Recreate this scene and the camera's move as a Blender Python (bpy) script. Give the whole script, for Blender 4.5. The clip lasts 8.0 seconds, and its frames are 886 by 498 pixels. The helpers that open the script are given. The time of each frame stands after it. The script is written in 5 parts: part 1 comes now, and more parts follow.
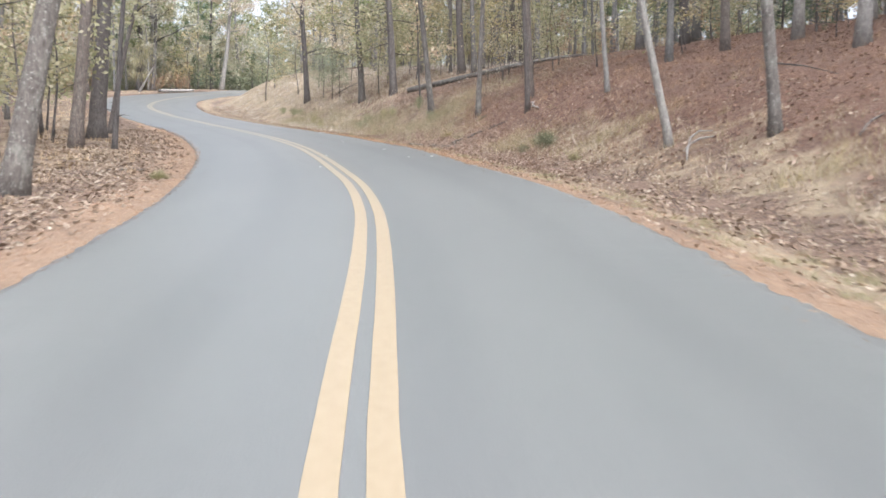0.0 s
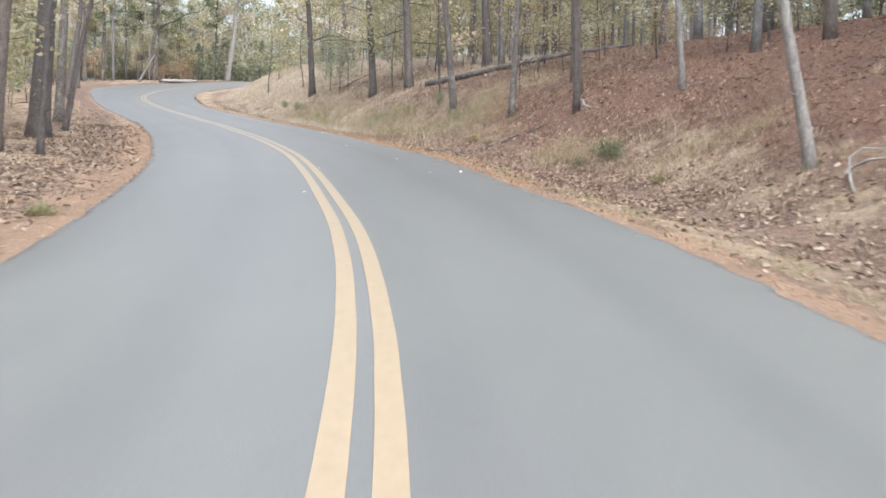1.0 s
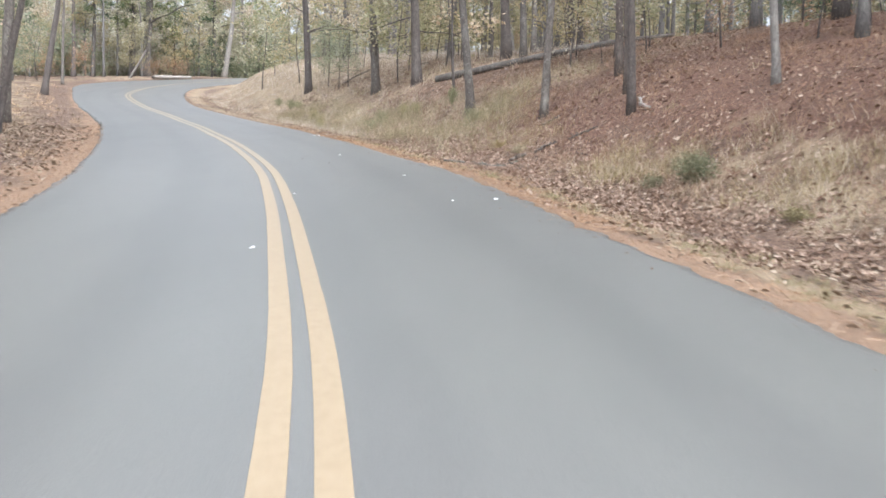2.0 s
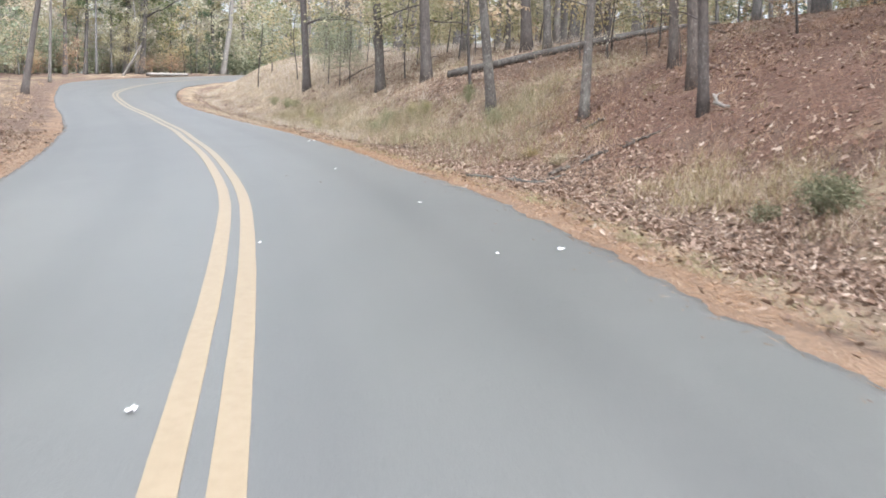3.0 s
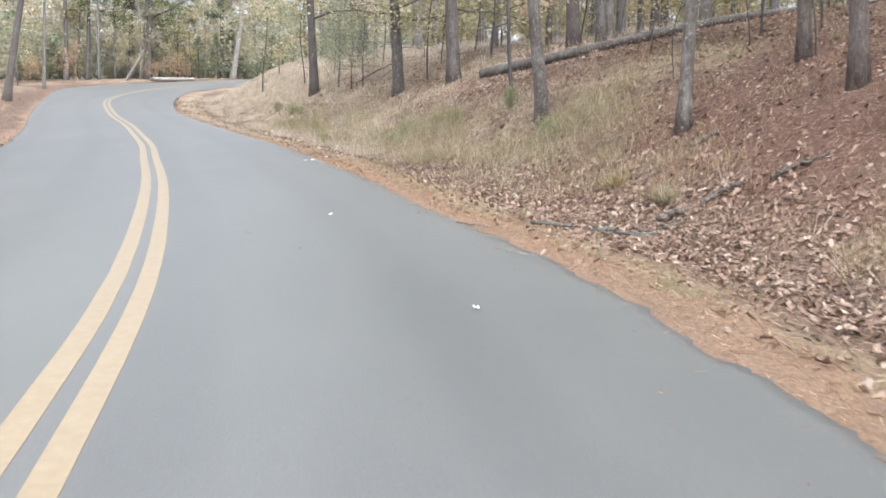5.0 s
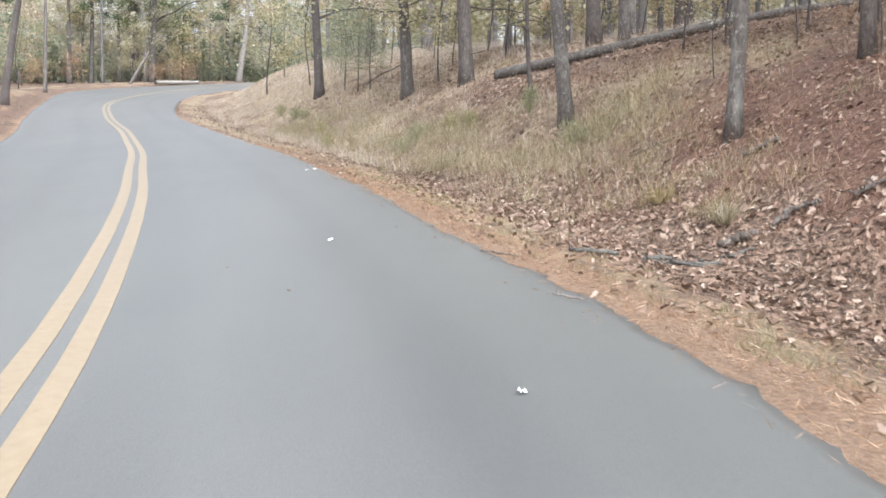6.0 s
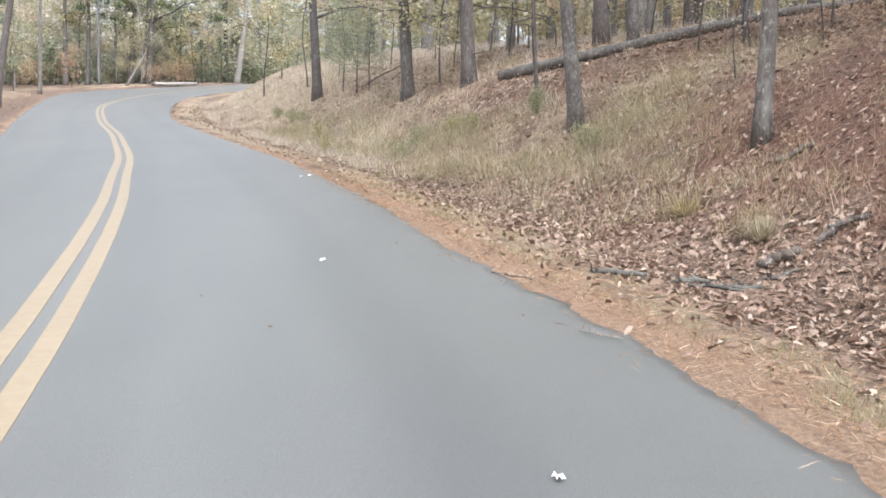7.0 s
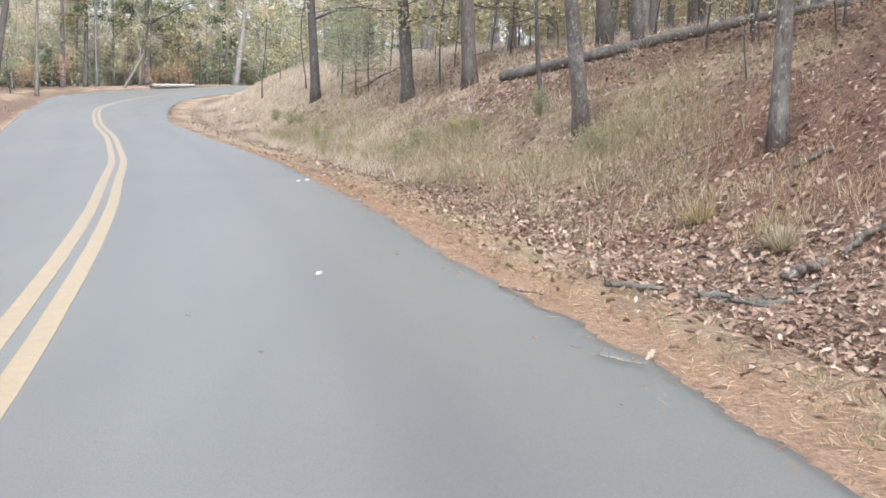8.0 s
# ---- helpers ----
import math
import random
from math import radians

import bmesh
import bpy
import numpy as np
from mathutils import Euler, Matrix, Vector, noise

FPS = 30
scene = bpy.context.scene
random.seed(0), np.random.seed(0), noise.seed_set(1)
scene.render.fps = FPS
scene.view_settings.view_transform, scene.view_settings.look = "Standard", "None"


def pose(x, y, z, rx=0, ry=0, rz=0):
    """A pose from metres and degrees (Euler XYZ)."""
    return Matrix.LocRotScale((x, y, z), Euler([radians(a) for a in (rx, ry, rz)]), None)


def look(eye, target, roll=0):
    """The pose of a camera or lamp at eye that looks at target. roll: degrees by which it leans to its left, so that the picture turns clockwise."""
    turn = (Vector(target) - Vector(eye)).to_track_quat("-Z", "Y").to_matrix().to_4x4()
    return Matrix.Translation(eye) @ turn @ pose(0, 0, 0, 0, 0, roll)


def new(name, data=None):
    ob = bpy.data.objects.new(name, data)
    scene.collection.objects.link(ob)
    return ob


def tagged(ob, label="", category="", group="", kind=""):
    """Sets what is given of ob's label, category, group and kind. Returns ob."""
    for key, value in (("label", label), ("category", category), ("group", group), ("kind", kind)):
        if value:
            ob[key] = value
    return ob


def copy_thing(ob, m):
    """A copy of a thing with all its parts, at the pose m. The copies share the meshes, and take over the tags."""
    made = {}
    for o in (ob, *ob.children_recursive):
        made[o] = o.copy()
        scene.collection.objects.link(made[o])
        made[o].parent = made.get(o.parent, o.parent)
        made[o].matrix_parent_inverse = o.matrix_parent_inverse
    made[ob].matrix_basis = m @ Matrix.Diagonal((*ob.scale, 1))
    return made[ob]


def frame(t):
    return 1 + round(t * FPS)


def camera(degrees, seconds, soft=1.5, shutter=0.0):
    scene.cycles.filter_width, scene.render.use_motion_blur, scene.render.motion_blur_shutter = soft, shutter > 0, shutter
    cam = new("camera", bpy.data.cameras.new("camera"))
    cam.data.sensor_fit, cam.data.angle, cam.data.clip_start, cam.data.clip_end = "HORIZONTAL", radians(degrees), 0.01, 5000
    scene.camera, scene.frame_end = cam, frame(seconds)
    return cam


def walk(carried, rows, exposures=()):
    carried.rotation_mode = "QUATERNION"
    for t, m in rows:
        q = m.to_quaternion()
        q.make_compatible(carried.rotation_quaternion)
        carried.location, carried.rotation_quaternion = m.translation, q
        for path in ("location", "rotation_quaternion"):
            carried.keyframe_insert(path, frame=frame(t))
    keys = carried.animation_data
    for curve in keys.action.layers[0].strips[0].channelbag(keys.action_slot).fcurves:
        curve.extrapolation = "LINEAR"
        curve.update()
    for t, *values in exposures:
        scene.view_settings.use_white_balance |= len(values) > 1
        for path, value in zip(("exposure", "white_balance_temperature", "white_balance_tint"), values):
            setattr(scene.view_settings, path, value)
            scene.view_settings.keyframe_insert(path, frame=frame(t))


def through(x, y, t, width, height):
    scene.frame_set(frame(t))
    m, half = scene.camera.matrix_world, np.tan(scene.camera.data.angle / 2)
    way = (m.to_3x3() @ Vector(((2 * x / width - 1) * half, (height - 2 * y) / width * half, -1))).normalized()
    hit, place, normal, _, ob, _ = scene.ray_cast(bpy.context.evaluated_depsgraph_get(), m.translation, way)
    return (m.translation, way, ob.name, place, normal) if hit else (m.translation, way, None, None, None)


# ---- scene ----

# ---- camera and its drive ----
cam = camera(50.0, 8.0, soft=1.6, shutter=0.4)
# seconds, x, y, z, yaw, pitch, roll
DRIVE = [
    (0.0, -0.010, -0.136, 1.500, -2.600, -4.150, 0.620),
    (0.5, -0.070, 3.440, 1.822, -2.165, -4.362, 1.085),
    (1.0, -0.145, 6.840, 2.098, -1.935, -4.466, 1.558),
    (1.5, -0.208, 10.030, 2.322, -1.770, -4.482, 1.715),
    (3.0, -0.521, 17.547, 2.927, -1.363, -4.787, 1.490),
    (3.5, -0.604, 19.496, 3.084, -1.121, -4.765, 1.342),
    (4.0, -0.686, 21.165, 3.203, -0.848, -4.718, 1.310),
    (4.5, -0.753, 22.607, 3.320, -0.577, -4.672, 1.262),
    (6.0, -0.949, 25.754, 3.574, 0.245, -4.454, 1.000),
    (6.5, -0.997, 26.375, 3.627, 0.289, -4.420, 1.043),
    (7.0, -1.013, 26.848, 3.666, 0.238, -4.364, 0.970),
    (7.5, -1.030, 27.151, 3.700, 0.233, -4.336, 0.900),
    (8.0, -1.055, 27.370, 3.728, 0.216, -4.310, 0.830),
]


def heading(x, y, z, yaw, pitch, roll):
    yaw, pitch = radians(yaw), radians(pitch)
    ahead = Vector((-math.sin(yaw) * math.cos(pitch), math.cos(yaw) * math.cos(pitch), math.sin(pitch)))
    return look((x, y, z), Vector((x, y, z)) + ahead, roll)


walk(cam, [(r[0], heading(*r[1:])) for r in DRIVE], exposures=[(0.0, 1.6, 5850, 11), (1.5, 1.58, 5850, 11), (3.5, 1.68, 5850, 11), (8.0, 1.68, 5850, 11)])

# ---- overcast sky and a weak, wide sun ----
world = bpy.data.worlds.new("overcast_sky")
scene.world = world
world.use_nodes = True
wn, wl = world.node_tree.nodes, world.node_tree.links
sky = wn.new("ShaderNodeTexSky")
sky.sky_type = "NISHITA"
sky.sun_disc = False
sky.sun_elevation, sky.sun_rotation = radians(52), radians(150)
sky.air_density, sky.dust_density, sky.ozone_density = 1.0, 6.0, 0.6
grey = wn.new("ShaderNodeHueSaturation")
grey.inputs["Saturation"].default_value = 0.22
wl.new(sky.outputs[0], grey.inputs["Color"])
wl.new(grey.outputs[0], wn["Background"].inputs[0])
wn["Background"].inputs[1].default_value = 0.15
sun = new("sun", bpy.data.lights.new("sun", "SUN"))
sun.data.energy, sun.data.angle, sun.data.color = 0.8, radians(35), (1.0, 0.98, 0.95)
sun.matrix_world = pose(0, 0, 40, 38, 0, -30)


# ---- materials ----
def material(name):
    m = bpy.data.materials.new(name)
    m.use_nodes = True
    nodes, links = m.node_tree.nodes, m.node_tree.links
    return m, nodes, links, nodes["Principled BSDF"]


def ramp(nodes, links, source, stops):
    r = nodes.new("ShaderNodeValToRGB")
    e = r.color_ramp.elements
    while len(e) < len(stops):
        e.new(0.5)
    for el, (p, c) in zip(e, stops):
        el.position, el.color = p, (*c, 1)
    links.new(source, r.inputs[0])
    return r.outputs[0]


def noise_tex(nodes, links, where, scale, detail=4.0, rough=0.55, stretch=None, shift=None):
    n = nodes.new("ShaderNodeTexNoise")
    n.inputs["Scale"].default_value, n.inputs["Detail"].default_value, n.inputs["Roughness"].default_value = scale, detail, rough
    if stretch or shift is not None:
        mp = nodes.new("ShaderNodeMapping")
        if stretch:
            mp.inputs["Scale"].default_value = stretch
        if shift is not None:
            links.new(shift, mp.inputs["Location"])
        links.new(where, mp.inputs[0])
        where = mp.outputs[0]
    links.new(where, n.inputs["Vector"])
    return n.outputs[0]


def mixed(nodes, links, fac, a, b, blend="MIX"):
    m = nodes.new("ShaderNodeMix")
    m.data_type, m.blend_type = "RGBA", blend
    for sock, v in ((m.inputs[0], fac), (m.inputs[6], a), (m.inputs[7], b)):
        if isinstance(v, (int, float)):
            sock.default_value = v
        elif isinstance(v, tuple):
            sock.default_value = (*v, 1)
        else:
            links.new(v, sock)
    return m.outputs[2]


def bumped(nodes, links, bsdf, height, strength, dist):
    b = nodes.new("ShaderNodeBump")
    b.inputs["Strength"].default_value, b.inputs["Distance"].default_value = strength, dist
    links.new(height, b.inputs["Height"])
    links.new(b.outputs[0], bsdf.inputs["Normal"])


def bark(name, dark, pale, lichen=0.25):
    """Furrowed bark: long plates along the trunk, and pale lichen patches."""
    m, n, l, p = material(name)
    at = n.new("ShaderNodeTexCoord").outputs["Object"]
    info = n.new("ShaderNodeObjectInfo").outputs["Random"]
    big = n.new("ShaderNodeMath")
    big.operation = "MULTIPLY"
    big.inputs[1].default_value = 37.0
    l.new(info, big.inputs[0])
    plates = noise_tex(n, l, at, 13.0, 6, 0.72, (1.7, 1.7, 0.5), big.outputs[0])
    fine = noise_tex(n, l, at, 45.0, 3, 0.6, (1.5, 1.5, 0.5), big.outputs[0])
    spots = noise_tex(n, l, at, 3.2, 5, 0.7, (1.3, 1.3, 0.7), big.outputs[0])
    col = ramp(n, l, plates, [(0.32, dark), (0.52, tuple((a + b) / 2 for a, b in zip(dark, pale))), (0.72, pale)])
    mask = ramp(n, l, spots, [(0.5, (0, 0, 0)), (0.66, (lichen * 0.6,) * 3)])
    col = mixed(n, l, mask, col, (0.42, 0.43, 0.38))
    flecks = noise_tex(n, l, at, 17.0, 4, 0.65, (1.2, 1.2, 0.8), big.outputs[0])
    mask = ramp(n, l, flecks, [(0.57, (0, 0, 0)), (0.67, (min(1.0, lichen * 1.7),) * 3)])
    col = mixed(n, l, mask, col, (0.36, 0.36, 0.33))
    tone = ramp(n, l, info, [(0.0, (0.75, 0.75, 0.75)), (1.0, (1.25, 1.22, 1.18))])
    col = mixed(n, l, 1.0, col, tone, "MULTIPLY")
    l.new(col, p.inputs["Base Color"])
    p.inputs["Roughness"].default_value = 0.9
    h = mixed(n, l, 0.3, plates, fine)
    bumped(n, l, p, h, 0.9, 0.03)
    return m


def foliage(name, stops, through=0.35, rough=0.6):
    """Leaves, each of its own tint, that let some light through."""
    m, n, l, p = material(name)
    isl = n.new("ShaderNodeNewGeometry").outputs["Random Per Island"]
    info = n.new("ShaderNodeObjectInfo").outputs["Random"]
    col = ramp(n, l, isl, stops)
    tone = ramp(n, l, info, [(0.0, (0.85, 0.9, 0.85)), (0.5, (1.0, 1.0, 1.0)), (1.0, (1.2, 1.08, 0.95))])
    col = mixed(n, l, 1.0, col, tone, "MULTIPLY")
    l.new(col, p.inputs["Base Color"])
    p.inputs["Roughness"].default_value = rough
    p.inputs["Specular IOR Level"].default_value = 0.3
    tr = n.new("ShaderNodeBsdfTranslucent")
    l.new(col, tr.inputs[0])
    mx = n.new("ShaderNodeMixShader")
    mx.inputs[0].default_value = through
    l.new(p.outputs[0], mx.inputs[1])
    l.new(tr.outputs[0], mx.inputs[2])
    l.new(mx.outputs[0], n["Material Output"].inputs[0])
    return m


def leaf_skin():
    """A dry leaf: each of its own tint, darker along the veins and blotched."""
    m, n, l, p = material("dry_single_leaf")
    at = n.new("ShaderNodeTexCoord").outputs["Object"]
    info = n.new("ShaderNodeObjectInfo").outputs["Random"]
    col = ramp(n, l, info, [(0.0, (0.15, 0.088, 0.058)), (0.4, (0.23, 0.15, 0.105)), (0.8, (0.31, 0.22, 0.165)), (1.0, (0.44, 0.35, 0.275))])
    spot = ramp(n, l, noise_tex(n, l, at, 5.0, 4, 0.6), [(0.35, (0.7, 0.66, 0.62)), (0.6, (1.08, 1.06, 1.04))])
    l.new(mixed(n, l, 1.0, col, spot, "MULTIPLY"), p.inputs["Base Color"])
    p.inputs["Roughness"].default_value = 0.65
    bumped(n, l, p, noise_tex(n, l, at, 9.0, 3, 0.6, (0.6, 2.0, 1.0)), 0.4, 0.05)
    return m


BARK_GREY = bark("bark_grey", (0.038, 0.032, 0.028), (0.152, 0.133, 0.118), 0.3)
BARK_PINE = bark("bark_pine", (0.042, 0.034, 0.03), (0.16, 0.13, 0.112), 0.15)
BARK_PALE = bark("bark_pale", (0.11, 0.1, 0.09), (0.29, 0.268, 0.243), 0.4)
BARK_DARK = bark("bark_dark", (0.035, 0.03, 0.028), (0.13, 0.11, 0.1), 0.12)
# bark of the woods' stock trees, lightened to paint in aerial haze
BARK_HAZY = bark("bark_hazy", (0.075, 0.069, 0.065), (0.235, 0.22, 0.207))
BRANCH = bark("branch_bark", (0.05, 0.039, 0.031), (0.2, 0.166, 0.138), 0.3)
LOG_BARK = bark("log_bark", (0.035, 0.03, 0.026), (0.15, 0.13, 0.112), 0.3)
ROTTEN = bark("rotten_wood", (0.045, 0.042, 0.036), (0.14, 0.132, 0.115), 0.1)
BLEACHED = bark("bleached_wood", (0.24, 0.215, 0.19), (0.48, 0.45, 0.41), 0.2)
WOOD_DEAD = bark("dead_wood", (0.12, 0.107, 0.095), (0.3, 0.278, 0.25), 0.25)

OAK_LEAVES = foliage("oak_leaves_yellow_green", [(0.0, (0.25, 0.23, 0.125)), (0.3, (0.33, 0.305, 0.17)), (0.6, (0.41, 0.38, 0.235)), (0.85, (0.44, 0.38, 0.25)), (1.0, (0.5, 0.46, 0.34))], 0.45)
PALE_LEAVES = foliage("pale_autumn_leaves", [(0.0, (0.37, 0.3, 0.21)), (0.35, (0.46, 0.4, 0.3)), (0.7, (0.52, 0.47, 0.375)), (1.0, (0.59, 0.55, 0.46))], 0.45)
GREEN_LEAVES = foliage("green_leaves", [(0.0, (0.11, 0.14, 0.065)), (0.4, (0.19, 0.215, 0.1)), (0.8, (0.3, 0.31, 0.16)), (1.0, (0.44, 0.43, 0.25))], 0.45)
DRY_BRUSH = foliage("dry_brush_stalks", [(0.0, (0.388, 0.320, 0.251)), (0.5, (0.536, 0.462, 0.383)), (1.0, (0.684, 0.616, 0.540))], 0.35)
SOFT_NEEDLES = foliage("young_pine_needles", [(0.0, (0.19, 0.202, 0.126)), (0.5, (0.31, 0.317, 0.211)), (1.0, (0.46, 0.461, 0.333))], 0.4)
NEEDLES = foliage("pine_needles", [(0.0, (0.045, 0.075, 0.04)), (0.5, (0.085, 0.12, 0.065)), (1.0, (0.17, 0.2, 0.11))], 0.25)
BROWN_LEAVES = foliage("brown_shrub_leaves", [(0.0, (0.23, 0.145, 0.09)), (0.5, (0.36, 0.245, 0.16)), (1.0, (0.5, 0.38, 0.27))])
LITTER = foliage("dry_fallen_leaves", [(0.0, (0.155, 0.096, 0.066)), (0.3, (0.2, 0.128, 0.09)), (0.55, (0.265, 0.178, 0.128)), (0.8, (0.345, 0.25, 0.187)), (0.95, (0.41, 0.315, 0.245)), (1.0, (0.5, 0.41, 0.33))], 0.1, 0.6)
PALE_LITTER = foliage("pale_fallen_leaves", [(0.0, (0.188, 0.123, 0.087)), (0.5, (0.273, 0.188, 0.139)), (1.0, (0.395, 0.306, 0.24))], 0.1)
SINGLE_LEAF = leaf_skin()
RED_LITTER = foliage("red_brown_fallen_leaves", [(0.0, (0.115, 0.06, 0.038)), (0.45, (0.15, 0.079, 0.05)), (0.75, (0.2, 0.115, 0.076)), (0.9, (0.25, 0.165, 0.115)), (1.0, (0.44, 0.34, 0.26))], 0.1, 0.6)
STRAW = foliage("pine_straw", [(0.0, (0.142, 0.08, 0.045)), (0.4, (0.266, 0.163, 0.094)), (0.8, (0.389, 0.26, 0.159)), (0.95, (0.496, 0.366, 0.254)), (1.0, (0.649, 0.531, 0.413))], 0.1)
GRASS = foliage("dry_grass", [(0.0, (0.213, 0.160, 0.099)), (0.35, (0.348, 0.275, 0.179)), (0.7, (0.482, 0.396, 0.281)), (1.0, (0.651, 0.561, 0.460))], 0.35)
GRASS_GREEN = foliage("green_grass", [(0.0, (0.176, 0.160, 0.085)), (0.5, (0.312, 0.275, 0.152)), (1.0, (0.465, 0.407, 0.249))], 0.35)

# copies of the two bank grasses, paler and bluer to paint haze in
HAZY_GRASS = foliage("hazy_grass", [(0.0, (0.287, 0.244, 0.197)), (0.35, (0.415, 0.369, 0.315)), (0.7, (0.533, 0.485, 0.444)), (1.0, (0.672, 0.620, 0.617))], 0.4)
HAZY_GREEN_GRASS = foliage("hazy_green_grass", [(0.0, (0.260, 0.255, 0.185)), (0.5, (0.400, 0.377, 0.293)), (1.0, (0.551, 0.503, 0.437))], 0.4)


def asphalt_material():
    m, n, l, p = material("asphalt")
    at = n.new("ShaderNodeTexCoord").outputs["Object"]
    lane = n.new("ShaderNodeAttribute")
    lane.attribute_name = "lane"
    grain = noise_tex(n, l, at, 160.0, 2, 0.7)
    blot = noise_tex(n, l, at, 1.1, 5, 0.6, (1.0, 0.25, 1.0))
    wide = noise_tex(n, l, at, 0.22, 3, 0.5, (1.0, 0.4, 1.0))
    col = ramp(n, l, blot, [(0.25, (0.113, 0.1135, 0.106)), (0.5, (0.124, 0.1235, 0.115)), (0.75, (0.135, 0.134, 0.1245))])
    tone = ramp(n, l, wide, [(0.3, (0.94, 0.94, 0.95)), (0.7, (1.05, 1.05, 1.045))])
    col = mixed(n, l, 1.0, col, tone, "MULTIPLY")
    # worn wheel tracks, a little darker and smoother
    w = n.new("ShaderNodeMath")
    w.operation = "SINE"
    s = n.new("ShaderNodeMath")
    s.operation = "MULTIPLY"
    s.inputs[1].default_value = 3.6
    l.new(lane.outputs["Fac"], s.inputs[0])
    l.new(s.outputs[0], w.inputs[0])
    track = ramp(n, l, w.outputs[0], [(0.2, (1.0, 1.0, 1.0)), (0.9, (0.905, 0.905, 0.91))])
    col = mixed(n, l, 1.0, col, track, "MULTIPLY")
    speck = ramp(n, l, grain, [(0.35, (0.7, 0.7, 0.7)), (0.5, (1, 1, 1)), (0.68, (1.4, 1.4, 1.38))])
    col = mixed(n, l, 0.8, col, speck, "MULTIPLY")
    l.new(col, p.inputs["Base Color"])
    p.inputs["Roughness"].default_value = 0.45
    bumped(n, l, p, grain, 0.25, 0.004)
    return m


def paint_material():
    m, n, l, p = material("yellow_road_paint")
    at = n.new("ShaderNodeTexCoord").outputs["Object"]
    wear = noise_tex(n, l, at, 14.0, 6, 0.7)
    grain = noise_tex(n, l, at, 150.0, 2, 0.7)
    col = ramp(n, l, wear, [(0.3, (0.235, 0.178, 0.11)), (0.5, (0.27, 0.207, 0.13)), (0.72, (0.3, 0.235, 0.153))])
    hole = ramp(n, l, grain, [(0.28, (1, 1, 1)), (0.36, (0, 0, 0))])
    col = mixed(n, l, hole, col, (0.2, 0.17, 0.12))
    l.new(col, p.inputs["Base Color"])
    p.inputs["Roughness"].default_value = 0.42
    bumped(n, l, p, grain, 0.2, 0.003)
    return m


def ground_material():
    m, n, l, p = material("forest_floor")
    at = n.new("ShaderNodeTexCoord").outputs["Object"]
    tags = {}
    for key in ("soil", "grass", "red"):
        a = n.new("ShaderNodeAttribute")
        a.attribute_name = key
        tags[key] = a.outputs["Fac"]
    flakes = n.new("ShaderNodeTexVoronoi")
    flakes.inputs["Scale"].default_value = 26.0
    warp = n.new("ShaderNodeTexNoise")
    warp.inputs["Scale"].default_value, warp.inputs["Detail"].default_value = 24.0, 3.0
    l.new(at, warp.inputs["Vector"])
    bend = n.new("ShaderNodeVectorMath")
    bend.operation = "MULTIPLY_ADD"
    bend.inputs[1].default_value = (0.16, 0.16, 0.16)
    l.new(warp.outputs["Color"], bend.inputs[0])
    l.new(at, bend.inputs[2])
    l.new(bend.outputs[0], flakes.inputs["Vector"])
    flake = n.new("ShaderNodeSeparateColor")
    l.new(flakes.outputs["Color"], flake.inputs[0])
    wide = noise_tex(n, l, at, 0.7, 5, 0.6)
    fine = noise_tex(n, l, at, 30.0, 4, 0.7)
    litter = ramp(n, l, flake.outputs[0], [(0.0, (0.06, 0.038, 0.026)), (0.5, (0.125, 0.078, 0.051)), (0.85, (0.2, 0.13, 0.088)), (1.0, (0.32, 0.235, 0.17))])
    red = ramp(n, l, flake.outputs[1], [(0.0, (0.063, 0.032, 0.02)), (0.5, (0.124, 0.063, 0.04)), (0.9, (0.171, 0.097, 0.064)), (1.0, (0.27, 0.194, 0.14))])
    soil = ramp(n, l, fine, [(0.3, (0.14, 0.09, 0.057)), (0.5, (0.25, 0.165, 0.106)), (0.7, (0.34, 0.243, 0.165))])
    grass = ramp(n, l, fine, [(0.3, (0.144, 0.114, 0.073)), (0.55, (0.287, 0.223, 0.145)), (0.75, (0.456, 0.356, 0.244))])
    breakup = ramp(n, l, wide, [(0.4, (0, 0, 0)), (0.6, (1, 1, 1))])

    def edged(fac):
        s = n.new("ShaderNodeMath")
        s.operation = "MULTIPLY_ADD"
        s.inputs[1].default_value = 0.5
        s.inputs[2].default_value = -0.25
        l.new(breakup, s.inputs[0])
        t = n.new("ShaderNodeMath")
        t.operation = "ADD"
        t.use_clamp = True
        l.new(s.outputs[0], t.inputs[0])
        l.new(fac, t.inputs[1])
        r = ramp(n, l, t.outputs[0], [(0.3, (0, 0, 0)), (0.7, (1, 1, 1))])
        return r

    col = mixed(n, l, edged(tags["red"]), litter, red)
    col = mixed(n, l, edged(tags["grass"]), col, grass)
    col = mixed(n, l, edged(tags["soil"]), col, soil)
    tone = ramp(n, l, wide, [(0.25, (0.8, 0.8, 0.8)), (0.75, (1.15, 1.13, 1.1))])
    col = mixed(n, l, 1.0, col, tone, "MULTIPLY")
    l.new(col, p.inputs["Base Color"])
    p.inputs["Roughness"].default_value = 0.95
    h = mixed(n, l, 0.4, flakes.outputs["Distance"], fine)
    bumped(n, l, p, h, 0.8, 0.05)
    return m


def plain(name, colour, rough=0.5):
    m, n, l, p = material(name)
    at = n.new("ShaderNodeTexCoord").outputs["Object"]
    v = noise_tex(n, l, at, 20.0, 3)
    col = ramp(n, l, v, [(0.3, tuple(c * 0.85 for c in colour)), (0.7, colour)])
    l.new(col, p.inputs["Base Color"])
    p.inputs["Roughness"].default_value = rough
    return m


